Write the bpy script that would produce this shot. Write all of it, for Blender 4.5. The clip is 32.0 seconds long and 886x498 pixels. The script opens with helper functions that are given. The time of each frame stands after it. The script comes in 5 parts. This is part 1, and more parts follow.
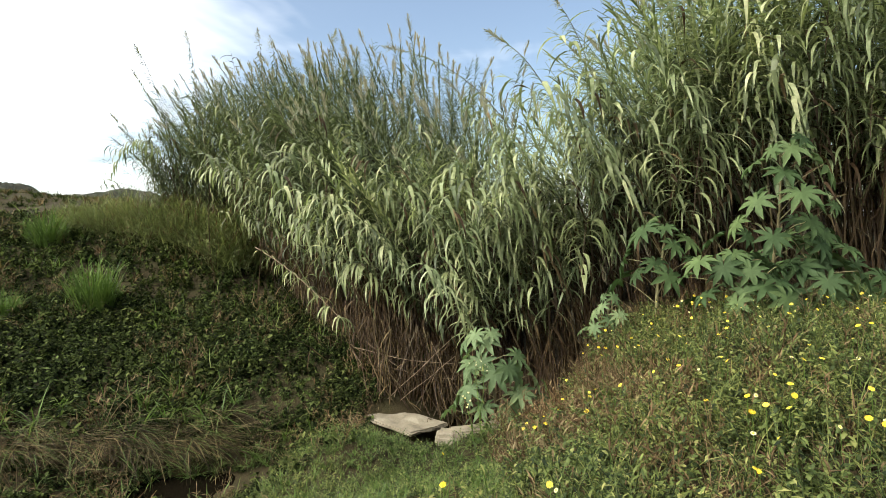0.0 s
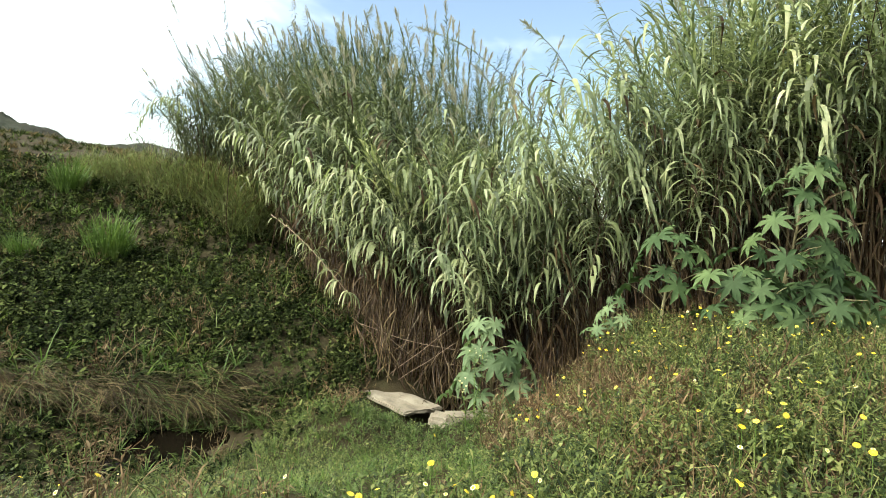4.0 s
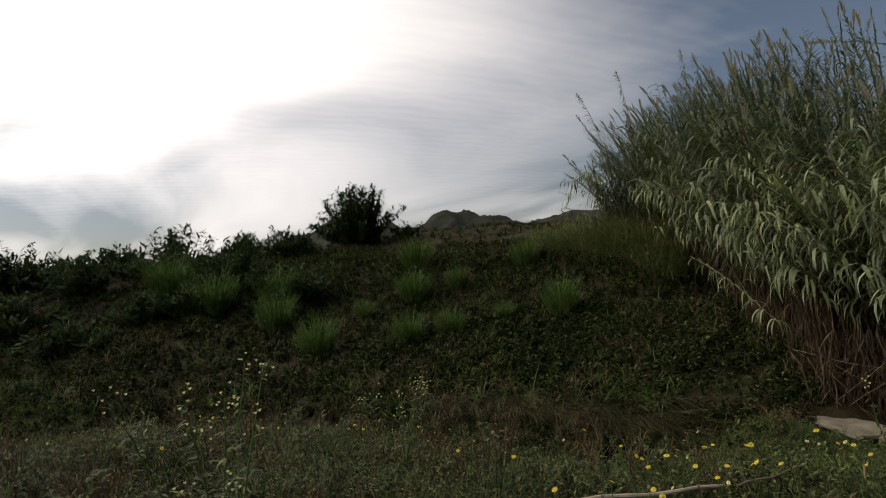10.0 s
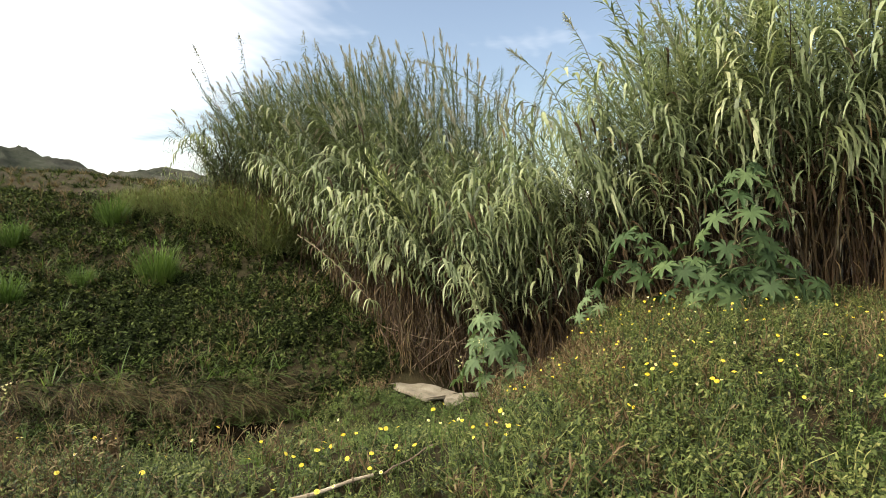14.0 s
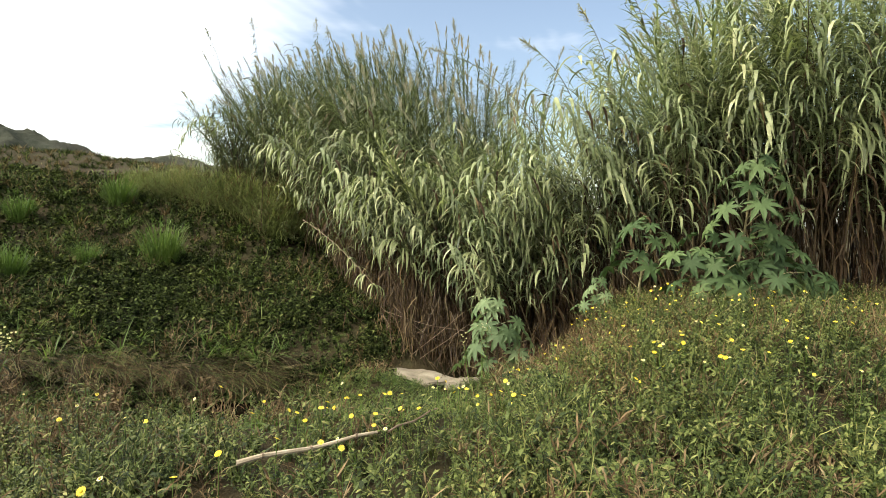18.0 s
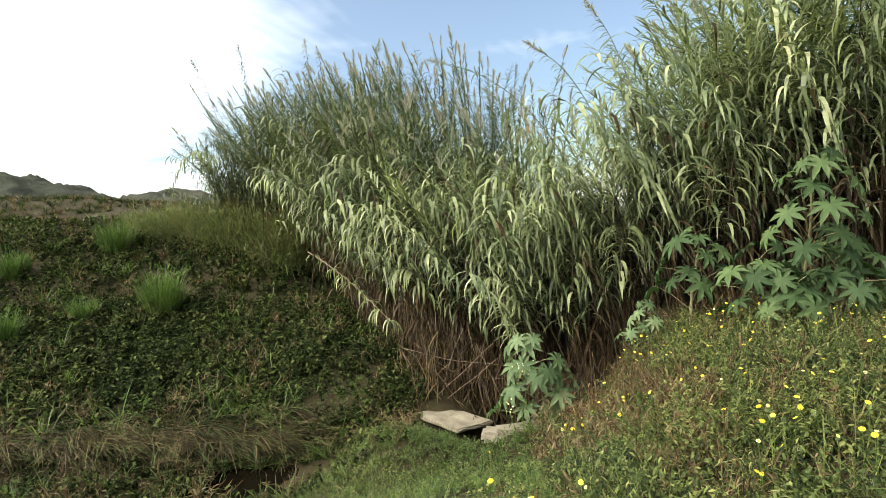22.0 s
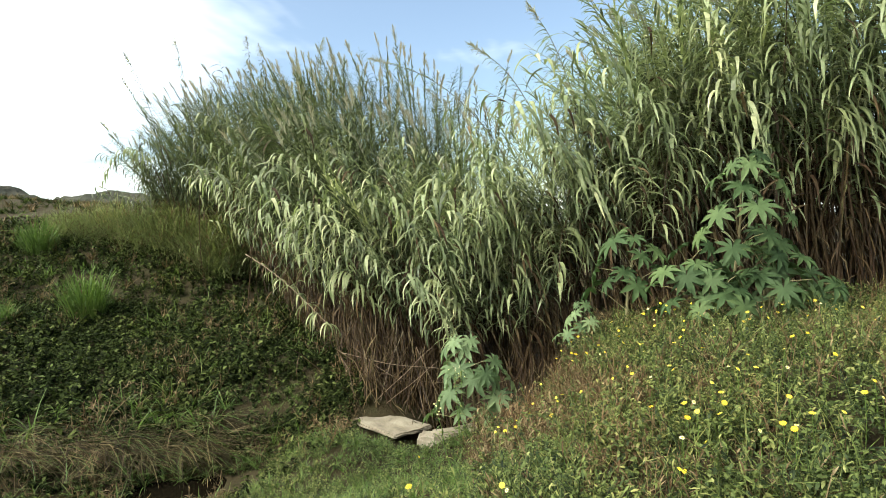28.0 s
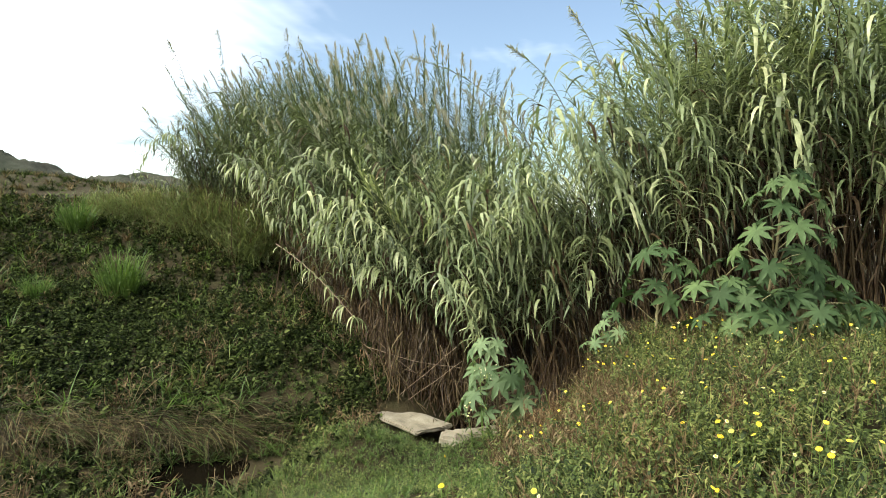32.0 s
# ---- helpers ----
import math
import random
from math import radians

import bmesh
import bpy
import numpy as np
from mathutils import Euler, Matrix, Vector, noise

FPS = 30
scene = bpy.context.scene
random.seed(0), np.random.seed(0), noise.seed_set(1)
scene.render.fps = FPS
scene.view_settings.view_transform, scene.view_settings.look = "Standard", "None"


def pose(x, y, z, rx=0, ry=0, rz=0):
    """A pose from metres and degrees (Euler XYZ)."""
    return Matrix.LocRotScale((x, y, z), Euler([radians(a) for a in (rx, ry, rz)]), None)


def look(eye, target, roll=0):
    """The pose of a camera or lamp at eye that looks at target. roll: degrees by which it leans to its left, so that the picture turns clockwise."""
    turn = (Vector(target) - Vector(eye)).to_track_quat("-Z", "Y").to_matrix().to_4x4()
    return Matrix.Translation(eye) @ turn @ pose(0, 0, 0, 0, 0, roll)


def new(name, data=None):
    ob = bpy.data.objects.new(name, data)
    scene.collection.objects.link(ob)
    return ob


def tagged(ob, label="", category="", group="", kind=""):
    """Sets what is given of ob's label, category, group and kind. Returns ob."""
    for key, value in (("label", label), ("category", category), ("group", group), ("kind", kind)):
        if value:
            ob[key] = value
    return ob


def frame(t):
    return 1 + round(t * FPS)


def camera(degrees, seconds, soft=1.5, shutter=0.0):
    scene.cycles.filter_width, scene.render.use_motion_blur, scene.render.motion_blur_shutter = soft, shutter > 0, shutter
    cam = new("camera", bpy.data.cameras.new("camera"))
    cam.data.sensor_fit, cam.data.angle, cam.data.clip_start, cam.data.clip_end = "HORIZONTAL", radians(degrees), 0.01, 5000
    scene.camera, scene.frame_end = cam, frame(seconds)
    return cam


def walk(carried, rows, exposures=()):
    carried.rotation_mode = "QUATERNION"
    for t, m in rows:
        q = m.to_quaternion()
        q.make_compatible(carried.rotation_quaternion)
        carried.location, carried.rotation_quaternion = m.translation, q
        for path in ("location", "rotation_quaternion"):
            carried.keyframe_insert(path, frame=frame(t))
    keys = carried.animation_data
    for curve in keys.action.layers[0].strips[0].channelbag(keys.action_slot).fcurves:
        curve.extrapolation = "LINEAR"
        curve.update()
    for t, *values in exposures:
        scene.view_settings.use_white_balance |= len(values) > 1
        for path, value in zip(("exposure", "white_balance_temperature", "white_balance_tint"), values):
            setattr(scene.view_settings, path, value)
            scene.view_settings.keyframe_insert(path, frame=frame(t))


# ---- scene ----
# the camera: carried by hand from the edge of a ditch
cam = camera(73.5, 32.0, soft=0.45)
ROWS = [
    (0.0, look((0.249, 0.063, 1.338), (0.223, 2.061, 1.270), -1.85)),
    (0.5, look((0.185, -0.041, 1.405), (0.097, 1.956, 1.337), -1.78)),
    (1.0, look((0.234, 0.024, 1.371), (0.174, 2.023, 1.317), -1.29)),
    (1.5, look((0.373, 0.129, 1.194), (0.451, 2.127, 1.165), 1.34)),
    (2.0, look((0.568, 0.046, 1.181), (0.724, 2.039, 1.118), 1.46)),
    (2.5, look((0.434, 0.110, 1.217), (0.518, 2.106, 1.143), 0.92)),
    (3.0, look((0.221, 0.041, 1.270), (0.214, 2.039, 1.182), 2.99)),
    (3.5, look((0.133, -0.048, 1.312), (0.071, 1.948, 1.209), 4.26)),
    (5.5, look((0.911, 0.361, 1.352), (0.844, 2.353, 1.190), 3.81)),
    (6.0, look((0.728, 0.222, 1.309), (0.926, 2.205, 1.138), 1.22)),
    (6.5, look((0.942, 0.258, 1.356), (1.070, 2.247, 1.195), -3.31)),
    (7.0, look((0.648, -0.745, 1.706), (0.314, 1.218, 1.520), -5.93)),
    (7.5, look((0.578, -1.162, 1.742), (-0.002, 0.746, 1.598), -2.92)),
    (8.0, look((0.451, -1.378, 1.657), (-0.369, 0.444, 1.557), -1.93)),
    (8.5, look((1.031, -0.979, 1.399), (-0.168, 0.622, 1.399), -3.82)),
    (9.0, look((0.972, -0.959, 1.389), (-0.424, 0.473, 1.358), -5.84)),
    (9.5, look((1.062, -1.112, 1.382), (-0.319, 0.333, 1.416), -4.88)),
    (10.0, look((0.997, -1.397, 1.380), (-0.331, 0.097, 1.447), -6.00)),
    (10.5, look((0.844, -1.516, 1.433), (-0.559, -0.091, 1.412), -2.88)),
    (11.0, look((0.689, -1.997, 1.516), (-0.927, -0.828, 1.374), -3.53)),
    (11.5, look((0.802, -2.064, 1.595), (-0.677, -0.722, 1.486), -5.10)),
    (12.0, look((0.399, -2.151, 1.906), (-0.132, -0.237, 1.674), -1.75)),
    (12.5, look((0.276, -1.803, 1.612), (0.019, 0.174, 1.453), -3.79)),
    (13.0, look((0.492, -1.576, 1.574), (0.276, 0.407, 1.433), -5.43)),
    (13.5, look((0.519, -1.392, 1.523), (0.356, 0.597, 1.390), -2.12)),
    (15.5, look((0.387, -1.312, 1.533), (0.196, 0.678, 1.482), 4.03)),
    (16.0, look((0.132, -1.768, 1.640), (-0.270, 0.187, 1.513), 4.35)),
    (16.5, look((0.255, -1.436, 1.441), (0.005, 0.546, 1.339), 5.80)),
    (17.0, look((0.331, -1.390, 1.350), (0.148, 0.598, 1.222), 3.94)),
    (17.5, look((0.392, -1.291, 1.349), (0.241, 0.701, 1.248), 3.75)),
    (18.0, look((0.472, -1.332, 1.308), (0.330, 0.659, 1.194), 2.22)),
    (18.5, look((0.527, -1.437, 1.473), (0.285, 0.545, 1.368), 0.95)),
    (19.0, look((0.801, -1.154, 1.360), (0.659, 0.837, 1.234), -0.14)),
    (19.5, look((0.954, -0.852, 1.387), (0.975, 1.144, 1.268), 2.56)),
    (20.0, look((0.439, -1.097, 1.613), (0.142, 0.872, 1.424), 5.44)),
    (20.5, look((0.296, -1.570, 2.034), (-0.210, 0.347, 1.769), -2.61)),
    (21.0, look((0.288, -1.296, 1.896), (-0.235, 0.617, 1.640), -4.04)),
    (21.5, look((0.335, -0.525, 1.639), (0.099, 1.456, 1.496), 0.09)),
    (22.0, look((0.249, -0.438, 1.579), (0.081, 1.553, 1.493), -2.76)),
    (22.5, look((0.225, -0.449, 1.537), (0.069, 1.541, 1.412), -1.68)),
    (23.0, look((0.232, -0.427, 1.542), (0.072, 1.562, 1.405), -2.16)),
    (23.5, look((0.317, -0.305, 1.459), (0.222, 1.688, 1.330), -2.73)),
    (24.0, look((0.523, -0.086, 1.297), (0.567, 1.912, 1.213), -2.74)),
    (24.5, look((0.777, -0.064, 1.309), (0.924, 1.930, 1.254), -4.44)),
    (25.0, look((0.895, -0.178, 1.401), (1.068, 1.814, 1.357), -5.80)),
    (25.5, look((0.535, -0.183, 1.458), (0.598, 1.816, 1.430), -5.91)),
    (26.0, look((0.604, -0.121, 1.330), (0.670, 1.878, 1.282), -2.60)),
    (26.5, look((0.439, -0.229, 1.481), (0.455, 1.770, 1.444), -3.89)),
    (28.5, look((0.377, -0.272, 1.487), (0.359, 1.727, 1.404), -1.61)),
    (29.0, look((0.311, -0.371, 1.600), (0.232, 1.625, 1.515), -2.34)),
    (29.5, look((0.278, -0.351, 1.559), (0.219, 1.647, 1.477), -1.47)),
    (30.0, look((0.400, -0.169, 1.341), (0.466, 1.830, 1.292), 0.07)),
    (30.5, look((0.445, -0.158, 1.306), (0.561, 1.838, 1.257), 1.33)),
    (31.0, look((0.291, -0.226, 1.411), (0.297, 1.772, 1.322), 2.72)),
    (31.5, look((0.155, -0.392, 1.554), (0.056, 1.602, 1.429), 2.39)),
    (32.0, look((0.288, -0.316, 1.528), (0.211, 1.681, 1.450), 0.80)),
]
SKY, SUN = 0.12, 2.9
EXPOSURES = [(0, 0.05, 6620, 8.5), (1.2, 0.20, 6620, 7.5), (2.0, 0.50, 6570, 6.5), (3.5, 0.35, 6520, 5.5), (6.0, 0.70, 6420, 2.5), (6.5, 0.70, 6420, 2.5), (7.5, 0.00, 6520, 4.5), (8.3, -0.85, 6570, 6.5), (9.0, -1.69, 6520, 13),
             (9.5, -1.64, 6640, 12), (10.0, -1.82, 6670, 14), (11.0, -1.89, 6870, 16), (11.5, -2.16, 7070, 18), (12.0, -1.15, 6920, 23), (12.6, -0.30, 7370, 19), (13.5, 0.00, 7020, 11.5), (16.0, 0.00, 6920, 10.5), (19, 0.20, 6920, 9.5),
             (22, 0.15, 6620, 7.5), (24, 0.35, 6420, 3.5), (26, 0.35, 6370, 2.5), (28.5, 0.25, 6520, 5.5), (32, 0.20, 6520, 5.5)]
walk(cam, ROWS, exposures=EXPOSURES)

# ---- sky, sun ----
SUN_AZ = radians(114)      # towards the left of +y
SUN_EL = radians(39)
SUN_DIR = Vector((-math.sin(SUN_AZ) * math.cos(SUN_EL), math.cos(SUN_AZ) * math.cos(SUN_EL), math.sin(SUN_EL)))

world = bpy.data.worlds.new("sky")
scene.world = world
world.use_nodes = True
wn, wl = world.node_tree.nodes, world.node_tree.links
wn.clear()


def wnode(kind, **props):
    n = wn.new(kind)
    for k, v in props.items():
        setattr(n, k, v)
    return n


def wmath(op, a, b=None):
    n = wnode("ShaderNodeMath", operation=op)
    for i, v in enumerate((a, b)):
        if v is None:
            continue
        if isinstance(v, (int, float)):
            n.inputs[i].default_value = v
        else:
            wl.new(v, n.inputs[i])
    return n.outputs[0]


def wramp(fac, stops):
    n = wnode("ShaderNodeValToRGB")
    els = n.color_ramp.elements
    while len(els) < len(stops):
        els.new(0.5)
    for e, (p, c) in zip(els, stops):
        e.position, e.color = p, (c, c, c, 1) if isinstance(c, (int, float)) else (*c, 1)
    wl.new(fac, n.inputs[0])
    return n.outputs[0]


sky = wnode("ShaderNodeTexSky", sky_type="NISHITA", sun_disc=False, sun_elevation=SUN_EL, sun_rotation=-SUN_AZ,
            air_density=1.0, dust_density=1.8, ozone_density=0.9)
coord = wnode("ShaderNodeTexCoord")
norm = wnode("ShaderNodeVectorMath", operation="NORMALIZE")
wl.new(coord.outputs["Generated"], norm.inputs[0])
sep = wnode("ShaderNodeSeparateXYZ")
wl.new(norm.outputs[0], sep.inputs[0])
# the cloud sheet: the view ray laid onto a flat layer overhead
lift = wmath("ADD", wmath("MAXIMUM", sep.outputs[2], 0.0), 0.12)
flat = wnode("ShaderNodeCombineXYZ")
wl.new(wmath("DIVIDE", sep.outputs[0], lift), flat.inputs[0])
wl.new(wmath("DIVIDE", sep.outputs[1], lift), flat.inputs[1])
sheet = wnode("ShaderNodeTexNoise")
sheet.inputs["Scale"].default_value = 0.5
sheet.inputs["Detail"].default_value = 7
sheet.inputs["Roughness"].default_value = 0.46
sheet.inputs["Distortion"].default_value = 0.5
stretch = wnode("ShaderNodeMapping")
stretch.inputs["Rotation"].default_value = (0, 0, radians(35))
stretch.inputs["Scale"].default_value = (0.7, 1.15, 1)
wl.new(flat.outputs[0], stretch.inputs[0])
wl.new(stretch.outputs[0], sheet.inputs["Vector"])
# fine ripples in the sheet
ripple = wnode("ShaderNodeTexWave", wave_type="BANDS", bands_direction="Y")
ripple.inputs["Scale"].default_value = 4.5
ripple.inputs["Distortion"].default_value = 6
ripple.inputs["Detail"].default_value = 3
ripple.inputs["Detail Scale"].default_value = 1.3
skew = wnode("ShaderNodeMapping")
skew.inputs["Rotation"].default_value = (0, 0, radians(-70))
wl.new(flat.outputs[0], skew.inputs[0])
wl.new(skew.outputs[0], ripple.inputs["Vector"])
# thin cloud thickens round the sun
to_sun = wnode("ShaderNodeVectorMath", operation="DOT_PRODUCT")
wl.new(norm.outputs[0], to_sun.inputs[0])
to_sun.inputs[1].default_value = SUN_DIR
near_sun = wramp(to_sun.outputs["Value"], [(0.0, 0.0), (0.2, 0.06), (0.35, 0.20), (0.6, 0.42), (0.8, 0.70), (1.0, 1.0)])
wide_sun = wramp(to_sun.outputs["Value"], [(0.0, 0.0), (0.30, 0.12), (0.60, 0.30), (0.86, 0.62), (1.0, 1.0)])
cover = wramp(wmath("ADD", wmath("ADD", sheet.outputs[0], wmath("MULTIPLY", wide_sun, 0.42)), wmath("MULTIPLY", ripple.outputs[1], 0.007)),
              [(0.0, 0.02), (0.53, 0.05), (0.64, 0.50), (0.78, 1.0)])
white = wnode("ShaderNodeMix", data_type="RGBA")
white.inputs["A"].default_value = (16.7, 16.9, 17.2, 1)
white.inputs["B"].default_value = (66.0, 63.0, 59.0, 1)
wl.new(near_sun, white.inputs["Factor"])
mix = wnode("ShaderNodeMix", data_type="RGBA")
wl.new(cover, mix.inputs["Factor"])
# a thin bright veil over the blue
veil = wnode("ShaderNodeMix", data_type="RGBA", blend_type="MULTIPLY")
veil.inputs["Factor"].default_value = 1.0
veil.inputs["B"].default_value = (1.54, 1.62, 1.66, 1)
wl.new(sky.outputs[0], veil.inputs["A"])
wl.new(veil.outputs["Result"], mix.inputs["A"])
wl.new(white.outputs["Result"], mix.inputs["B"])
bg = wnode("ShaderNodeBackground")
bg.inputs["Strength"].default_value = SKY
wl.new(mix.outputs["Result"], bg.inputs["Color"])
out = wnode("ShaderNodeOutputWorld")
wl.new(bg.outputs[0], out.inputs[0])

sun = new("sun", bpy.data.lights.new("sun", "SUN"))
sun.data.energy, sun.data.angle, sun.data.color = SUN, radians(3.0), (1.0, 0.93, 0.82)
sun.matrix_world = look(SUN_DIR * 50, (0, 0, 0))
# ---- materials ----
def material(name, rough=0.6, spec=0.3):
    m = bpy.data.materials.new(name)
    m.use_nodes = True
    nt = m.node_tree
    b = nt.nodes["Principled BSDF"]
    b.inputs["Roughness"].default_value = rough
    b.inputs["Specular IOR Level"].default_value = spec
    return m, nt, b


def tex_noise(nt, scale, detail=4, rough=0.6, vec=None):
    n = nt.nodes.new("ShaderNodeTexNoise")
    n.inputs["Scale"].default_value, n.inputs["Detail"].default_value, n.inputs["Roughness"].default_value = scale, detail, rough
    if vec is None:
        c = nt.nodes.new("ShaderNodeTexCoord")
        vec = c.outputs["Object"]
    nt.links.new(vec, n.inputs["Vector"])
    return n.outputs["Fac"]


def ramp(nt, fac, stops):
    n = nt.nodes.new("ShaderNodeValToRGB")
    els = n.color_ramp.elements
    while len(els) < len(stops):
        els.new(0.5)
    for e, (p, c) in zip(els, stops):
        e.position, e.color = p, (*c, 1)
    nt.links.new(fac, n.inputs[0])
    return n.outputs[0]


def blend(nt, fac, a, b, how="MIX"):
    n = nt.nodes.new("ShaderNodeMix")
    n.data_type, n.blend_type = "RGBA", how
    for key, v in (("Factor", fac), ("A", a), ("B", b)):
        sock = [s for s in n.inputs if s.name == key and s.type == ("VALUE" if key == "Factor" else "RGBA")][0]
        if isinstance(v, (int, float)):
            sock.default_value = v
        elif isinstance(v, tuple):
            sock.default_value = (*v, 1)
        else:
            nt.links.new(v, sock)
    return [s for s in n.outputs if s.type == "RGBA"][0]


def bump(nt, b, height, strength, dist=0.02):
    n = nt.nodes.new("ShaderNodeBump")
    n.inputs["Strength"].default_value, n.inputs["Distance"].default_value = strength, dist
    nt.links.new(height, n.inputs["Height"])
    nt.links.new(n.outputs[0], b.inputs["Normal"])


def leafy(name, stops, rough=0.45, spec=0.35, through_light=0.35, scale=14.0, by="island"):
    """A leaf: its own tint from leaf to leaf, blotches along it, light coming through."""
    m, nt, b = material(name, rough, spec)
    if by == "island":
        g = nt.nodes.new("ShaderNodeNewGeometry")
        rnd = g.outputs["Random Per Island"]
    else:
        g = nt.nodes.new("ShaderNodeObjectInfo")
        rnd = g.outputs["Random"]
    col = ramp(nt, rnd, stops)
    blot = tex_noise(nt, scale, 5, 0.65)
    dark = ramp(nt, blot, [(0.25, (0.62, 0.62, 0.55)), (0.6, (1.0, 1.0, 1.0)), (0.85, (1.25, 1.2, 1.05))])
    patch = tex_noise(nt, 0.9, 3, 0.5)
    tone = ramp(nt, patch, [(0.3, (0.8, 0.86, 0.8)), (0.7, (1.15, 1.08, 0.95))])
    col = blend(nt, 1.0, blend(nt, 1.0, col, dark, "MULTIPLY"), tone, "MULTIPLY")
    nt.links.new(col, b.inputs["Base Color"])
    tr = nt.nodes.new("ShaderNodeBsdfTranslucent")
    warm = blend(nt, 1.0, col, (0.98, 1.10, 0.70), "MULTIPLY")
    nt.links.new(warm, tr.inputs["Color"])
    mx = nt.nodes.new("ShaderNodeMixShader")
    mx.inputs[0].default_value = through_light
    nt.links.new(b.outputs[0], mx.inputs[1])
    nt.links.new(tr.outputs[0], mx.inputs[2])
    nt.links.new(mx.outputs[0], nt.nodes["Material Output"].inputs[0])
    return m


REED_LEAF = leafy("reed_leaf", [(0.0, (0.050, 0.068, 0.033)), (0.3, (0.138, 0.172, 0.088)), (0.7, (0.262, 0.308, 0.170)), (1.0, (0.44, 0.47, 0.30))], 0.45, 0.35, 0.32, 9)
# olive, and darker than reed_leaf to imitate the left clump's backlit side
REED_OLIVE_DIM = leafy("dim_olive_reed_leaf", [(0.0, (0.036, 0.050, 0.023)), (0.35, (0.072, 0.094, 0.042)), (0.75, (0.122, 0.148, 0.070)), (1.0, (0.22, 0.245, 0.135))], 0.5, 0.25, 0.28, 9)
REED_DRY = leafy("dry_reed_leaf", [(0.0, (0.030, 0.018, 0.011)), (0.6, (0.062, 0.040, 0.024)), (1.0, (0.17, 0.125, 0.072))], 0.7, 0.15, 0.25, 12)
REED_STEM = leafy("reed_stem", [(0.0, (0.028, 0.016, 0.010)), (0.6, (0.060, 0.040, 0.022)), (1.0, (0.135, 0.105, 0.056))], 0.5, 0.3, 0.0, 20)
PLUME = leafy("reed_plume", [(0.0, (0.25, 0.235, 0.20)), (1.0, (0.43, 0.41, 0.365))], 0.8, 0.1, 0.4, 30)
CASTOR_LEAF = leafy("castor_leaf", [(0.0, (0.032, 0.058, 0.026)), (0.5, (0.052, 0.090, 0.038)), (1.0, (0.098, 0.146, 0.062))], 0.6, 0.15, 0.28, 8, "object")
CASTOR_PALE = leafy("pale_castor_leaf", [(0.0, (0.075, 0.120, 0.058)), (0.5, (0.110, 0.165, 0.082)), (1.0, (0.165, 0.225, 0.12))], 0.55, 0.2, 0.30, 8, "object")
CASTOR_STEM = leafy("castor_stem", [(0.0, (0.14, 0.12, 0.07)), (1.0, (0.22, 0.20, 0.11))], 0.5, 0.3, 0.0, 12, "object")
WEED_LEAF = leafy("weed_leaf", [(0.0, (0.010, 0.018, 0.006)), (0.3, (0.044, 0.066, 0.020)), (0.8, (0.130, 0.165, 0.050)), (1.0, (0.24, 0.245, 0.095))], 0.6, 0.2, 0.26, 10)
WEED_DRY = leafy("dry_weed", [(0.0, (0.055, 0.034, 0.020)), (0.6, (0.125, 0.086, 0.048)), (1.0, (0.26, 0.205, 0.13))], 0.8, 0.1, 0.25, 12)
# darkened to hold the far bank's shade; the top stop imitates sunlit leaves
BANK_LEAF_SHADED = leafy("shaded_bank_leaf", [(0.0, (0.008, 0.011, 0.005)), (0.45, (0.019, 0.027, 0.010)), (0.8, (0.050, 0.068, 0.022)), (1.0, (0.13, 0.160, 0.060))], 0.9, 0.04, 0.3, 10)
TUFT_LEAF = leafy("tuft_leaf", [(0.0, (0.052, 0.092, 0.024)), (0.6, (0.084, 0.140, 0.034)), (1.0, (0.125, 0.185, 0.052))], 0.65, 0.15, 0.3, 10)
GRASS = leafy("grass_blade", [(0.0, (0.055, 0.105, 0.022)), (0.6, (0.10, 0.165, 0.038)), (1.0, (0.17, 0.215, 0.07))], 0.5, 0.3, 0.4, 12)
STRAW = leafy("dry_grass", [(0.0, (0.026, 0.018, 0.009)), (0.6, (0.062, 0.048, 0.022)), (1.0, (0.26, 0.21, 0.115))], 0.7, 0.2, 0.3, 12)
SCRUB_LEAF = leafy("scrub_leaf", [(0.0, (0.070, 0.085, 0.035)), (0.5, (0.135, 0.160, 0.066)), (1.0, (0.24, 0.255, 0.125))], 0.6, 0.2, 0.35, 8)
BUSH_LEAF = leafy("bush_leaf", [(0.0, (0.020, 0.038, 0.016)), (0.6, (0.040, 0.066, 0.026)), (1.0, (0.07, 0.10, 0.04))], 0.8, 0.08, 0.25, 3)
PETAL = leafy("petal", [(0.0, (0.72, 0.52, 0.03)), (1.0, (0.85, 0.70, 0.12))], 0.6, 0.2, 0.3, 40, "object")
PETAL_TIP = leafy("pale_petal", [(0.0, (0.80, 0.74, 0.45)), (1.0, (0.85, 0.80, 0.60))], 0.6, 0.2, 0.3, 40, "object")


def plain(name, stops, scale, rough, spec=0.3, rel=0.3, fine=60.0, dist=0.02, metal=0.0):
    m, nt, b = material(name, rough, spec)
    b.inputs["Metallic"].default_value = metal
    a = tex_noise(nt, scale, 6, 0.6)
    f = tex_noise(nt, fine, 5, 0.7)
    col = ramp(nt, a, stops)
    col = blend(nt, 1.0, col, ramp(nt, f, [(0.3, (0.72, 0.72, 0.70)), (0.7, (1.18, 1.16, 1.12))]), "MULTIPLY")
    nt.links.new(col, b.inputs["Base Color"])
    bump(nt, b, f, rel, dist)
    return m


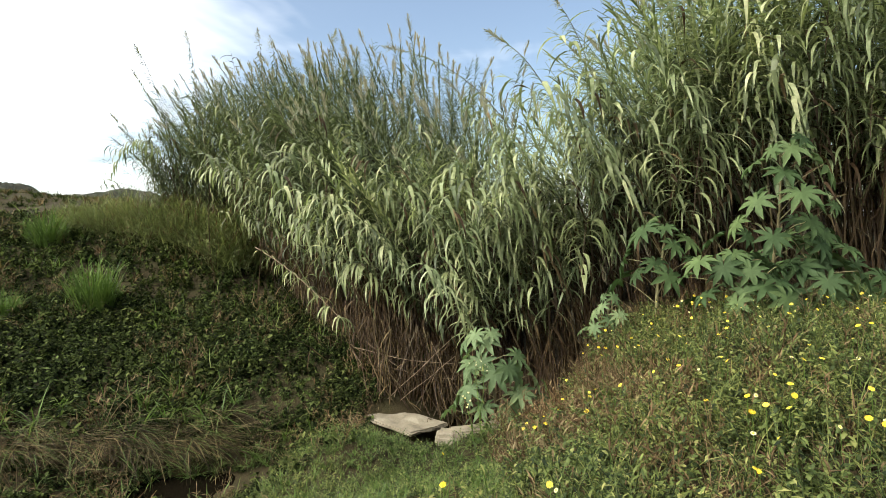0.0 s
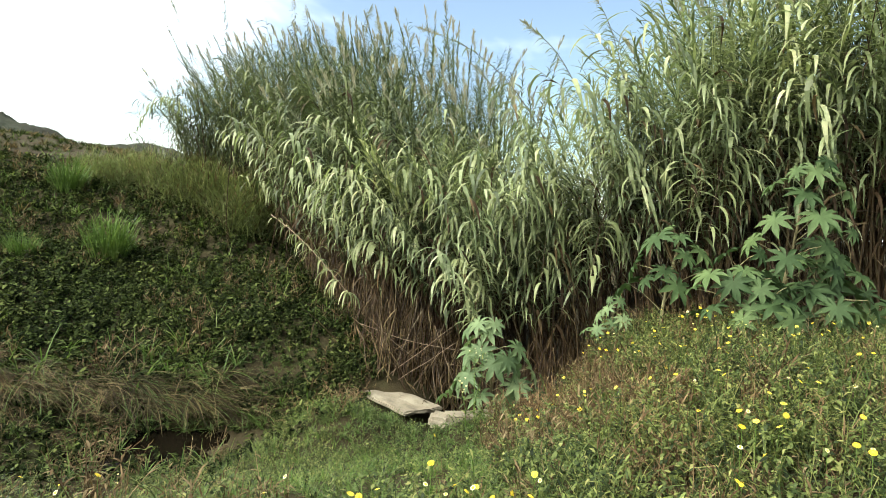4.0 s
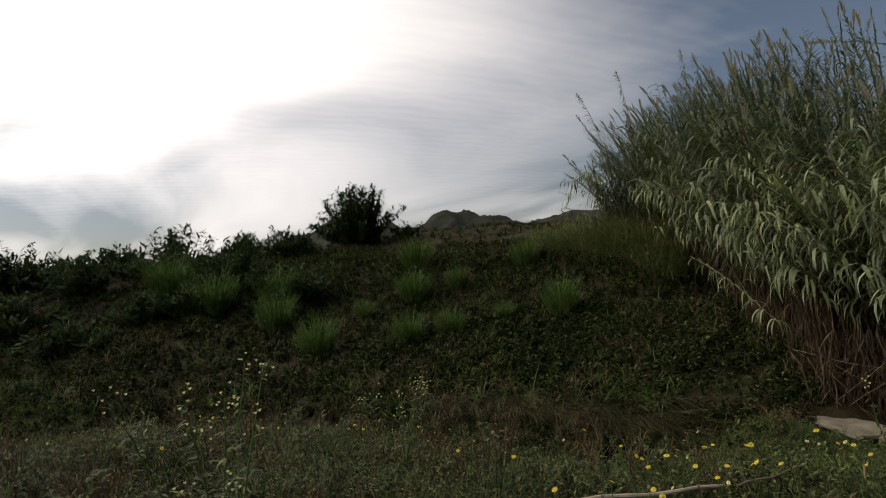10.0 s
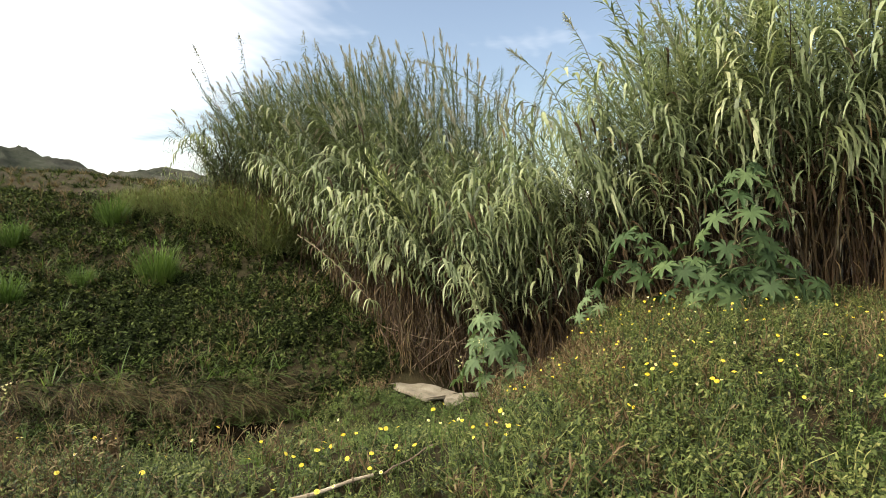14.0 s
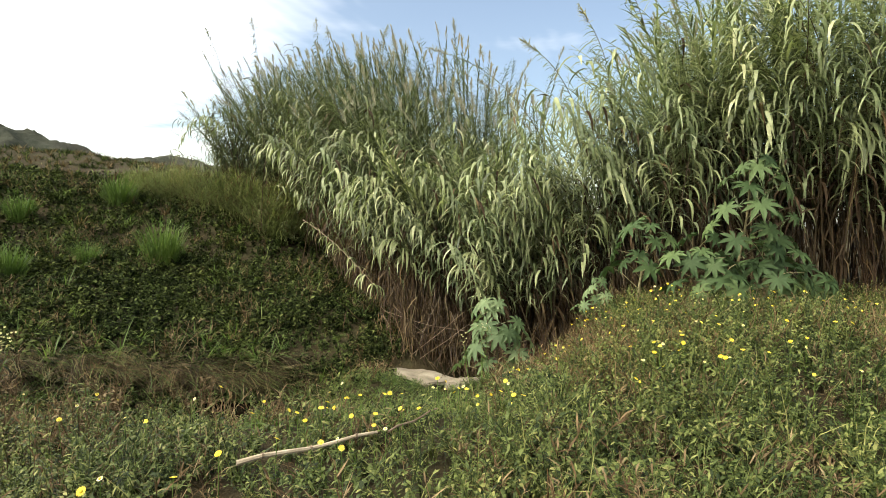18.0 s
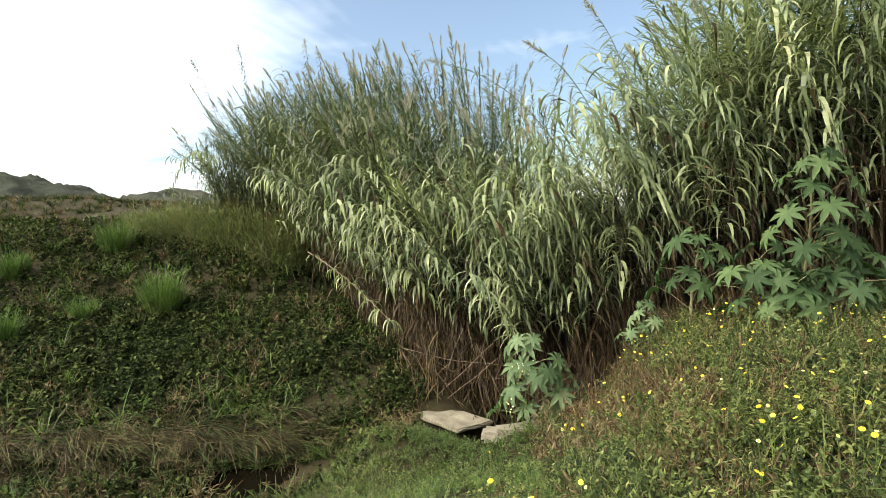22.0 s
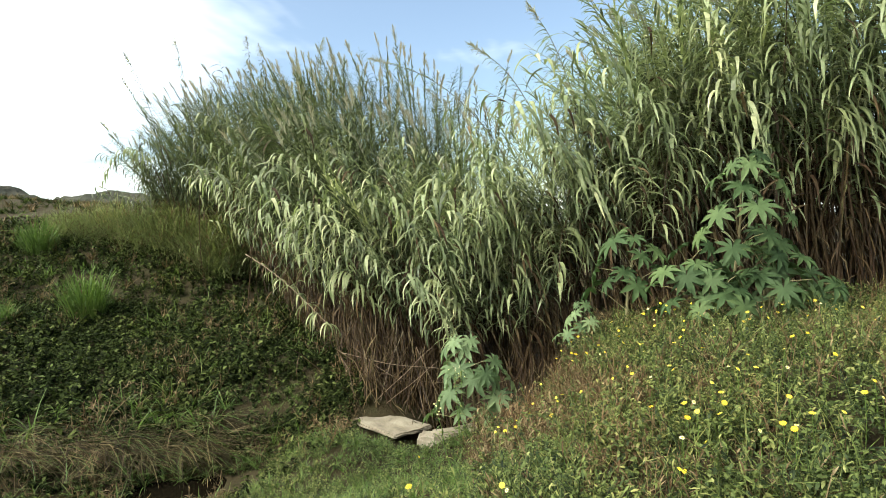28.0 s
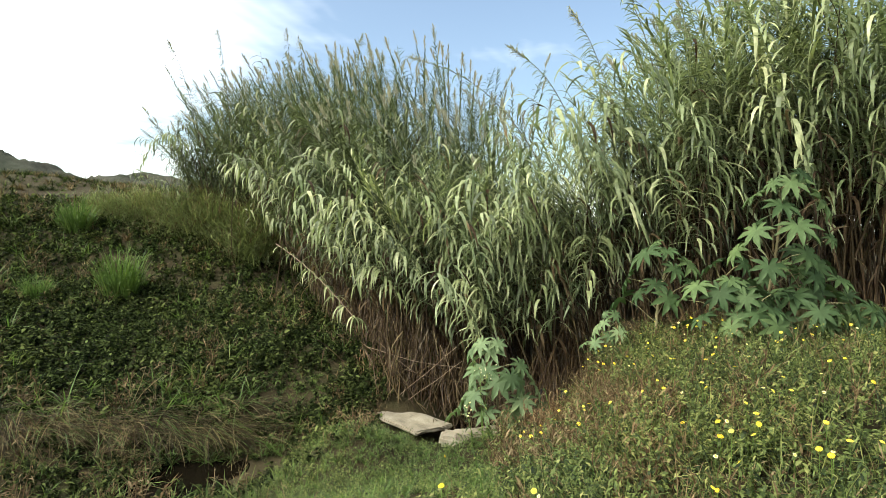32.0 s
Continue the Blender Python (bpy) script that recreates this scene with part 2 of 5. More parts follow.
SOIL = plain("soil", [(0.25, (0.026, 0.021, 0.011)), (0.5, (0.042, 0.034, 0.017)), (0.75, (0.040, 0.046, 0.018))], 0.9, 0.95, 0.1, 0.9, 35, 0.05)
CONCRETE = plain("concrete", [(0.25, (0.075, 0.062, 0.045)), (0.45, (0.18, 0.16, 0.12)), (0.8, (0.27, 0.25, 0.195))], 3.0, 0.9, 0.2, 0.45, 45, 0.012)
CANE = plain("dead_cane", [(0.2, (0.18, 0.14, 0.09)), (0.5, (0.31, 0.26, 0.18)), (0.8, (0.42, 0.37, 0.28))], 6.0, 0.6, 0.3, 0.3, 80, 0.004)
TWIG = plain("twig_bark", [(0.2, (0.10, 0.07, 0.045)), (0.8, (0.23, 0.18, 0.13))], 8.0, 0.8, 0.2, 0.3, 80, 0.004)
ROCK = plain("hill_rock", [(0.25, (0.026, 0.033, 0.022)), (0.5, (0.042, 0.046, 0.034)), (0.75, (0.078, 0.074, 0.060))], 0.035, 0.95, 0.1, 0.8, 0.35, 2.0)
BLACK_RUBBER = plain("black_rubber", [(0.3, (0.012, 0.012, 0.012)), (0.7, (0.03, 0.03, 0.03))], 20, 0.7, 0.3, 0.2, 120, 0.002)
STEEL = plain("brushed_steel", [(0.3, (0.45, 0.45, 0.46)), (0.7, (0.62, 0.62, 0.62))], 20, 0.32, 0.5, 0.05, 150, 0.001, 1.0)
FRAME_PAINT = plain("dark_paint", [(0.3, (0.02, 0.02, 0.022)), (0.7, (0.04, 0.04, 0.045))], 8, 0.35, 0.5, 0.05, 150, 0.001)
_m, _nt, _b = material("ditch_water", 0.12, 0.02)
_b.inputs["Base Color"].default_value = (0.005, 0.004, 0.0025, 1)
bump(_nt, _b, tex_noise(_nt, 7.0, 3, 0.5), 0.08, 0.02)
WATER = _m
# ---- shape of the ground ----
AXIS = [(-42.0, -26.0), (-10.0, 4.6), (-3.2, 7.0), (0.4, 7.8), (1.4, 10.5), (3.0, 14.0), (9.0, 40.0)]
FAR_D = [0.0, 0.55, 1.5, 3.0, 6.0, 8.5, 11.6, 15.0, 25.0, 38.0, 60.0, 120.0]
FAR_Z = [-1.75, -1.72, -1.25, -0.85, -0.35, 0.2, 1.25, 2.1, 3.5, 4.3, 4.6, 4.0]
NEAR_D = [0.0, 0.5, 1.1, 2.0, 3.1, 4.8, 7.0]
NEAR_Z = [-1.75, -1.72, -1.45, -1.05, -0.62, -0.2, 0.0]


def smooth(e0, e1, x):
    t = np.clip((x - e0) / (e1 - e0), 0, 1)
    return t * t * (3 - 2 * t)


def wobble(x, y, f, seed):
    """Gentle unevenness, the sum of a few slanting waves."""
    r = np.random.RandomState(seed)
    z = np.zeros_like(x, dtype=float)
    for _ in range(7):
        a, k, p = r.uniform(0, math.tau), f * r.uniform(0.5, 2.0), r.uniform(0, math.tau)
        z = z + np.sin(k * (x * math.cos(a) + y * math.sin(a)) + p) / (k / f)
    return z / 7


def across(x, y):
    """Distance from the ditch's line: positive on the far bank."""
    best, side = np.full(np.shape(x), 1e9), np.ones(np.shape(x))
    for (ax, ay), (bx, by) in zip(AXIS, AXIS[1:]):
        dx, dy = bx - ax, by - ay
        t = np.clip(((x - ax) * dx + (y - ay) * dy) / (dx * dx + dy * dy), 0, 1)
        ex, ey = x - ax - t * dx, y - ay - t * dy
        d = np.hypot(ex, ey)
        s = np.sign(dx * ey - dy * ex)
        nearer = d < best
        best, side = np.where(nearer, d, best), np.where(nearer, s, side)
    return best * side


def height(x, y):
    x, y = np.asarray(x, float), np.asarray(y, float)
    d = across(x, y)
    far = np.interp(d, FAR_D, FAR_Z)
    right = smooth(-1.0, 5.0, x)
    far = far * (1 - right) + np.minimum(far, 0.45) * right
    z = np.where(d > 0, far, np.interp(-d, NEAR_D, NEAR_Z))
    # the weedy hump on the near side, higher towards the right
    hump = smooth(0.5, 2.6, x) * smooth(1.0, 3.5, y)
    z = np.where(d < 0, np.maximum(z, z + hump * (0.15 + 0.10 * smooth(2, 5, x) - np.minimum(z, 0)) * smooth(0.7, 1.9, -d)), z)
    z = z + 0.15 * np.exp(-(((x - 2.6) / 1.6) ** 2 + ((y - 3.6) / 1.8) ** 2)) * smooth(1.0, 2.5, np.abs(d))
    # the crest rises a little far to the left
    z = np.where(d > 0, z * (1 + 0.12 * smooth(8, 30, -x) * smooth(22, 2, y) * smooth(2, 9, d)), z)
    # earth washed in beside the slab; the culvert's hole lies beyond it
    z = z + 0.55 * np.exp(-(((x + 1.0) / 0.95) ** 2 + ((y - 6.75) / 0.85) ** 2)) - 0.35 * np.exp(-(((x - 0.75) / 0.55) ** 2 + ((y - 8.9) / 0.8) ** 2))
    z = z + 0.42 * np.exp(-(((x - 0.55) / 0.6) ** 2 + ((y - 6.15) / 0.55) ** 2))
    # a dip in the near bank before the hollow
    z = z - 0.45 * np.exp(-(((x + 2.5) / 1.6) ** 2 + ((y - 4.7) / 1.6) ** 2)) * smooth(0.1, 0.8, -d)
    # the ditch is silted up but for one pool
    z = z + 0.2 * (smooth(-3.9, -5.0, x) + smooth(-2.1, -1.3, x) * smooth(0.2, -0.4, x)) * np.exp(-(d / 0.9) ** 2)
    near = smooth(0.2, 1.5, np.abs(d))
    z = z + 0.07 * wobble(x, y, 1.6, 3) * near + 0.30 * wobble(x, y, 0.35, 5) * smooth(5, 16, d)
    return z


def grid(name, xs, ys, mat, z=None):
    X, Y = np.meshgrid(xs, ys, indexing="ij")
    Z = height(X, Y) if z is None else z(X, Y)
    nx, ny = len(xs), len(ys)
    verts = np.stack([X, Y, Z], -1).reshape(-1, 3)
    i = np.arange((nx - 1) * (ny - 1))
    a = (i // (ny - 1)) * ny + i % (ny - 1)
    quads = np.stack([a, a + ny, a + ny + 1, a + 1], 1)
    return mesh_of(name, verts, quads, [mat], smooth_shade=True)


def mesh_of(name, verts, quads, mats, index=None, smooth_shade=False):
    """A mesh from arrays of corners and four-cornered faces."""
    me = bpy.data.meshes.new(name)
    n, f = len(verts), len(quads)
    me.vertices.add(n)
    me.vertices.foreach_set("co", np.asarray(verts, np.float32).ravel())
    me.loops.add(4 * f)
    me.loops.foreach_set("vertex_index", np.asarray(quads, np.int32).ravel())
    me.polygons.add(f)
    me.polygons.foreach_set("loop_start", np.arange(0, 4 * f, 4, dtype=np.int32))
    for m in mats:
        me.materials.append(m)
    if index is not None:
        me.polygons.foreach_set("material_index", np.asarray(index, np.int32))
    me.polygons.foreach_set("use_smooth", np.full(f, smooth_shade))
    me.update(calc_edges=True)
    me.validate()
    return me


def graded(lo, hi, fine_lo, fine_hi, step, grow=1.16):
    """Lines close together in the middle stretch and wider apart outwards."""
    mid = list(np.arange(fine_lo, fine_hi + 1e-6, step))
    out, s, v = [], step, fine_hi
    while v < hi:
        s *= grow
        v += s
        out.append(min(v, hi))
    left, s, v = [], step, fine_lo
    while v > lo:
        s *= grow
        v -= s
        left.append(max(v, lo))
    return np.array(left[::-1] + mid + out)


ground = new("ground", grid("ground", graded(-2500, 2500, -16, 12, 0.14), graded(-2500, 2500, -4, 20, 0.14), SOIL))
tagged(ground, "uneven earth with a ditch cut between two weedy banks", "ground", kind="structure")

# far rocky hills over the bank
def hills(x, y):
    z = -8 + 0 * x
    for cx, cy, h, w in ((-218.7, 248.1, 34.0, 42), (-207.9, 258.3, 32.5, 40), (-256.8, 209.2, 35.0, 58), (-196.1, 267.6, 27.5, 36), (-166.8, 296.3, 27, 48), (-127.4, 322.2, 26, 60), (-240.2, 226.6, 29.5, 34), (-288.8, 163.5, 22, 50), (-312.2, 92.9, 14, 70), (-87.8, 343.1, 21, 70)):
        z = np.maximum(z, (h + 10) * np.clip(1 - np.hypot(x - cx, y - cy) / (2.3 * w), 0, 1) ** 1.1 - 8)
    crag = 1 - np.abs(wobble(x, y, 0.22, 11)) * 2.2
    return z * 0.94 - 1.2 + 2.4 * wobble(x, y, 0.13, 9) + 3.4 * crag + 2.2 * np.abs(wobble(x, y, 0.8, 17)) + 1.1 * wobble(x, y, 1.9, 13)


hill = new("hill", grid("hill", np.linspace(-480, 60, 300), np.linspace(-60, 440, 270), ROCK, hills))
tagged(hill, "bare brown rocky hills far beyond the bank", "hill", kind="structure")

water = new("water", grid("water", np.linspace(-4.2, 2.6, 50), np.linspace(5.5, 11.5, 40), WATER, lambda x, y: 0 * x - 1.715))
tagged(water, "still dark water at the bottom of the ditch", "water", kind="structure")
# ---- building plants from strips ----
class Strips:
    """Gathers leaf strips and thin stems as plain arrays of four-cornered faces."""

    def __init__(self):
        self.v, self.q, self.m, self.n = [], [], [], 0

    def add(self, verts, quads, mat):
        self.v.append(np.asarray(verts, np.float32))
        self.q.append(np.asarray(quads, np.int32) + self.n)
        self.m.append(np.full(len(quads), mat, np.int32))
        self.n += len(verts)

    def blade(self, p, az, el, length, width, droop, mat, segs=5, twist=0.0, fold=0.0):
        """A leaf blade that leaves p at the angle el and sags by droop radians to its tip."""
        side = np.array([-math.sin(az), math.cos(az), 0.0])
        pts, e, q = [np.array(p, float)], el, np.array(p, float)
        for k in range(segs):
            e -= droop / segs * (1.2 - 0.4 * k / segs)
            e = max(e, -1.5)
            q = q + length / segs * np.array([math.cos(az) * math.cos(e), math.sin(az) * math.cos(e), math.sin(e)])
            pts.append(q)
        v = []
        for k, c in enumerate(pts):
            t = k / segs
            w = width * 0.5 * min(1.0, 0.45 + 3.0 * t) * (1 - t ** 2.2) + 0.0008
            tw = twist * t
            s = side * math.cos(tw) + np.array([0, 0, 1.0]) * math.sin(tw)
            v += [c - s * w, c + s * w]
        self.add(v, [(2 * k, 2 * k + 1, 2 * k + 3, 2 * k + 2) for k in range(segs)], mat)

    def tube(self, pts, r0, r1, mat, sides=5):
        pts = [np.array(p, float) for p in pts]
        v, n = [], len(pts)
        for k, c in enumerate(pts):
            d = pts[min(k + 1, n - 1)] - pts[max(k - 1, 0)]
            d = d / (np.linalg.norm(d) + 1e-9)
            a = np.cross(d, (0.31, 0.95, 0.05) if abs(d[2]) > 0.8 else (0, 0, 1.0))
            a = a / (np.linalg.norm(a) + 1e-9)
            b = np.cross(d, a)
            r = r0 + (r1 - r0) * k / max(1, n - 1)
            v += [c + r * (math.cos(t) * a + math.sin(t) * b) for t in (math.tau * j / sides for j in range(sides))]
        q = [(k * sides + j, k * sides + (j + 1) % sides, (k + 1) * sides + (j + 1) % sides, (k + 1) * sides + j) for k in range(n - 1) for j in range(sides)]
        self.add(v, q, mat)

    def arrays(self):
        return np.concatenate(self.v), np.concatenate(self.q), np.concatenate(self.m)


def scatter(name, variants, rows, mats):
    """One mesh of many plants. rows: variant, x, y, z, turn, scale, lean to, lean by, taller."""
    V, Q, M, n = [], [], [], 0
    for kind, x, y, z, turn, s, to, by, tall in rows:
        v, q, m = variants[kind]
        R = (Matrix.Rotation(by, 3, Vector((-math.sin(to), math.cos(to), 0))) @ Matrix.Rotation(turn, 3, "Z"))
        w = (v * (s, s, s * tall)) @ np.array(R).T + (x, y, z)
        V.append(w.astype(np.float32))
        Q.append(q + n)
        M.append(m)
        n += len(v)
    return mesh_of(name, np.concatenate(V), np.concatenate(Q), mats, np.concatenate(M))


RND = random.Random(11)


def reed(rnd, tall=4.5, arch=0.15, plume=False, dry=False, bare=0.3, leaf=0.55, comb=False, dense=1.0):
    """One stalk of giant reed at the origin; it leans and arches towards +x."""
    s = Strips()
    n = 9
    pts, lean, p = [], 0.03 + arch * 0.15, np.zeros(3)
    for k in range(n + 1):
        pts.append(p.copy())
        t = k / n
        lean += arch * (0.35 + 1.7 * t * t) / n * 2.0
        a = min(lean, 2.3)
        p = p + tall / n * np.array([math.sin(a), 0.02 * math.sin(3 * t + tall), math.cos(a)])
    low = max(2, int(n * bare))
    s.tube(pts[:low + 1], 0.013, 0.011, 1, 5)
    s.tube(pts[low:], 0.011, 0.003, 1 if dry else 0, 4)
    P = np.array(pts)

    def at(t):
        f = min(t, 0.995) * n
        i = min(int(f), n - 1)
        return P[i] + (P[i + 1] - P[i]) * (f - i), P[i + 1] - P[i]

    plane = rnd.uniform(-0.7, 0.7)      # the leaves stand in two ranks
    t, k, gap = bare * 0.8, 0, 4.5 / tall / dense
    while t < 0.985:
        c, d = at(t)
        side = 1 if k % 2 else -1
        sagging = comb and t > 0.42
        if sagging:
            az = side * rnd.uniform(0.3, 1.7)
            s.blade(c, az, rnd.uniform(0.3, 0.8), leaf * rnd.uniform(0.8, 1.15), 0.050 * rnd.uniform(0.7, 1.2), rnd.uniform(1.2, 2.6), 2 if dry or rnd.random() < 0.03 else 0, 5, rnd.uniform(-0.3, 0.3))
            t += gap * rnd.uniform(0.014, 0.024)
        elif t > 0.66:                   # short stiff blades up the tip, like a feather
            f = (t - 0.66) / 0.34
            az = plane + (math.pi if k % 2 else 0) + rnd.uniform(-0.35, 0.35)
            s.blade(c, az, rnd.uniform(0.55, 0.95) + 0.25 * f, leaf * rnd.uniform(0.6, 0.85) * (1 - 0.45 * f), 0.040 * (1 - 0.35 * f), rnd.uniform(0.4, 1.3), 2 if dry else 0, 4, rnd.uniform(-0.4, 0.4))
            t += gap * rnd.uniform(0.011, 0.019)
        else:
            az = plane + (math.pi if k % 2 else 0) + rnd.uniform(-0.8, 0.8)
            m = 2 if dry or (t < bare + 0.12 and rnd.random() < 0.75) or rnd.random() < 0.05 else 0
            s.blade(c, az, rnd.uniform(0.3, 1.0), leaf * rnd.uniform(0.75, 1.25), 0.050 * rnd.uniform(0.75, 1.25), rnd.uniform(1.4, 2.7), m, 5, rnd.uniform(-0.7, 0.7))
            t += gap * rnd.uniform(0.018, 0.030)
        k += 1
    for k in range(9):     # withered leaves on the foot of the stalk
        c, d = at(rnd.uniform(0.06, bare + 0.05))
        s.blade(c, rnd.uniform(0, math.tau), rnd.uniform(-0.8, 0.3), rnd.uniform(0.25, 0.5), 0.020, rnd.uniform(1.0, 2.2), 2, 3, rnd.uniform(-1, 1))
    if plume:
        c, d = at(0.995)
        d = d / np.linalg.norm(d)
        for k in range(34):
            f = k / 34
            b = c + d * 0.34 * f
            s.blade(b, rnd.uniform(0, math.tau), rnd.uniform(1.15, 1.45), (0.07 + 0.10 * math.sin(math.pi * min(1, f + 0.15))) * rnd.uniform(0.7, 1.1), 0.020, rnd.uniform(0.0, 0.5), 3, 2)
    return s


REED_MATS = [REED_LEAF, REED_STEM, REED_DRY, PLUME]
REEDS, SHORT_REEDS = [], []      # long blades; short stiff blades
for k in range(52):
    kind = "plume" if k % 26 % 5 == 0 else "arch" if k % 26 % 5 in (1, 2) else "dry" if k % 26 == 23 else "plain"
    REEDS.append(reed(RND, 4.5 if k < 26 else 6.3, {"plume": 0.22, "arch": RND.uniform(0.30, 0.62), "dry": 0.3, "plain": RND.uniform(0.12, 0.5)}[kind],
                      kind == "plume", kind == "dry", RND.uniform(0.40, 0.54) if k < 26 else RND.uniform(0.32, 0.44), RND.uniform(0.5, 0.66), kind == "arch").arrays())
    SHORT_REEDS.append(reed(RND, 4.5 if k < 26 else 6.3, RND.uniform(0.3, 0.55) if kind == "arch" else 0.2, kind == "plume", kind == "dry", RND.uniform(0.22, 0.34), RND.uniform(0.38, 0.50), False, 1.7).arrays() if kind != "arch" else REEDS[-1])
UPRIGHT = [k for k in range(26) if k % 5 in (0, 3, 4) and k != 23]
PLUMED = [k for k in range(26) if k % 5 == 0]
PLAIN = [k for k in range(26) if k % 5 in (3, 4) and k != 23]
ARCHING = [k for k in range(26) if k % 5 in (1, 2)]

# the front of the thicket, and the height of its tops above the datum
FRONT = [(-8.6, 18.4, 4.8), (-6.4, 17.7, 6.0), (-4.3, 15.7, 5.7), (-2.6, 13.0, 4.6), (-1.2, 10.8, 3.4), (0.8, 9.8, 3.0), (2.3, 8.9, 3.5), (3.7, 8.0, 4.6), (5.2, 7.6, 5.7), (7.5, 7.2, 6.2), (11.0, 6.8, 6.2)]


def along(s):
    i = min(int(s), len(FRONT) - 2)
    f = s - i
    a, b = FRONT[i], FRONT[i + 1]
    x, y, z = (a[j] + (b[j] - a[j]) * f for j in range(3))
    nx, ny = -(b[1] - a[1]), b[0] - a[0]
    l = math.hypot(nx, ny)
    return x, y, z, nx / l, ny / l


def reed_rows(rnd, count, s0, s1, deep, forward):
    rows = []
    for _ in range(count):
        s = rnd.uniform(s0, s1)
        x, y, top, nx, ny = along(s)
        u = deep * rnd.random() ** 1.3 + 0.2 * max(0.0, 1 - abs(s - 5.0))
        x, y = x + nx * u + rnd.uniform(-0.2, 0.2), y + ny * u + rnd.uniform(-0.2, 0.2)
        if s < 4 and u < 1.3 and noise.noise(Vector((x * 0.8, y * 0.8, 3.0))) > 0.2:
            continue
        z = float(height(x, y))
        if s < 4:
            top += 0.30 * u * (1 - 0.7 * float(smooth(2.2, 3.8, s)))
        top += rnd.gauss(-0.35, 0.32 if s > 4 else 0.22)
        facing = math.atan2(-ny, -nx)
        if u < 1.6 and rnd.random() < forward:
            kind, turn = rnd.choice(ARCHING), facing + rnd.gauss(0, 0.7)
            top *= rnd.uniform(0.72, 1.05)
        else:
            kind, turn = rnd.choice(PLUMED if s < 4 and rnd.random() < 0.3 else UPRIGHT if u > 1.4 else PLAIN), rnd.choice((facing + rnd.gauss(0, 1.0), rnd.uniform(0, math.tau), math.pi + rnd.gauss(0, 0.7)))
        if top - z > 5.0:
            kind, sc = kind + 26, (top - z) / 6.1
        else:
            sc = max(0.35, (top - z) / 4.35)
        rows.append((kind, x, y, z - 0.05, turn, min(1.25, 0.55 + 0.45 * sc), math.pi + rnd.gauss(0, 0.5) if s > 4 or s < 2 else turn, rnd.uniform(0.25, 0.5) if rnd.random() < 0.10 and kind % 26 not in ARCHING else rnd.gauss(0.12, 0.12) if s > 4 else rnd.gauss(0.05 + 0.10 * max(0.0, 2 - s), 0.17), sc / min(1.25, 0.55 + 0.45 * sc)))
    return rows


rows = reed_rows(RND, 860, 0.0, 3.9, 4.5, 0.3)
thicket = new("reed_thicket", scatter("reed_thicket", SHORT_REEDS, rows, [REED_OLIVE_DIM, REED_STEM, REED_DRY, PLUME]))
tagged(thicket, "dense olive-green giant reeds on the far bank, leaves darkened for shade, feathery plumes on top", "reeds", kind="stuff")
rows = reed_rows(RND, 760, 3.7, 9.9, 3.4, 0.45) + reed_rows(RND, 50, 4.2, 7.2, 0.7, 1.0) + reed_rows(RND, 150, 7.0, 9.9, 6.0, 0.2)
thicket = new("reed_thicket", scatter("reed_thicket", REEDS, rows, REED_MATS))
tagged(thicket, "tall grey-green giant reeds with drooping blades and brown stalks", "reeds", kind="stuff")

thicket = new("reed_thicket", scatter("reed_thicket", SHORT_REEDS, reed_rows(RND, 170, 6.3, 9.9, 5.5, 0.0), REED_MATS))
tagged(thicket, "shaded grey-green reeds standing deep behind the brown stalks", "reeds", kind="stuff")

# bare brown stalks standing and fallen at the foot of the reeds
def bare_stalk(rnd):
    s = Strips()
    h = rnd.uniform(0.8, 1.5)
    pts = [np.array((0.12 * t * t * rnd.uniform(-1, 1), 0.12 * t * t * rnd.uniform(-1, 1), h * t)) for t in (0, 0.35, 0.7, 1.0)]
    s.tube(pts, 0.010, 0.006, 0, 5)
    for k in range(5):
        s.blade(pts[1 + k % 3], rnd.uniform(0, math.tau), rnd.uniform(-1.0, 0.3), rnd.uniform(0.2, 0.45), 0.016, rnd.uniform(0.6, 1.8), 1, 3, rnd.uniform(-1, 1))
    return s


STALKS = [bare_stalk(RND).arrays() for _ in range(8)]
rows = []
for _ in range(430):
    x, y, top, nx, ny = along(RND.uniform(2.6, 5.8))
    u = RND.uniform(-1.05 if x > -1.2 else -0.35, 0.5)
    x, y = x + nx * u, y + ny * u
    fallen = RND.random() < 0.16
    rows.append((RND.randrange(8), x, y, float(height(x, y)) - 0.04, RND.uniform(0, math.tau), RND.uniform(0.8, 1.15), RND.uniform(0, math.tau), RND.uniform(0.7, 1.2) if fallen else abs(RND.gauss(0.0, 0.16)), 1.0))
for _ in range(150):      # a tangle over the culvert's mouth
    x, y = RND.uniform(-1.0, 0.9), RND.uniform(8.9, 9.9)
    rows.append((RND.randrange(8), x, y, float(height(x, y)) - 0.04, RND.uniform(0, math.tau), RND.uniform(0.7, 1.1), RND.uniform(0, math.tau), abs(RND.gauss(0.2, 0.35)), 1.0))
stalks = new("dead_reed_stalks", scatter("dead_reed_stalks", STALKS, rows, [REED_STEM, REED_DRY]))
tagged(stalks, "bare brown reed stalks standing and fallen at the ditch", "reed stalks", kind="stuff")
# ---- things and their parts ----
def thing(name, at, label, category, group="", turn=0.0):
    ob = new(name)
    ob.matrix_world = pose(*at, 0, 0, turn)
    ob.empty_display_size = 0.1
    return tagged(ob, label, category, group)


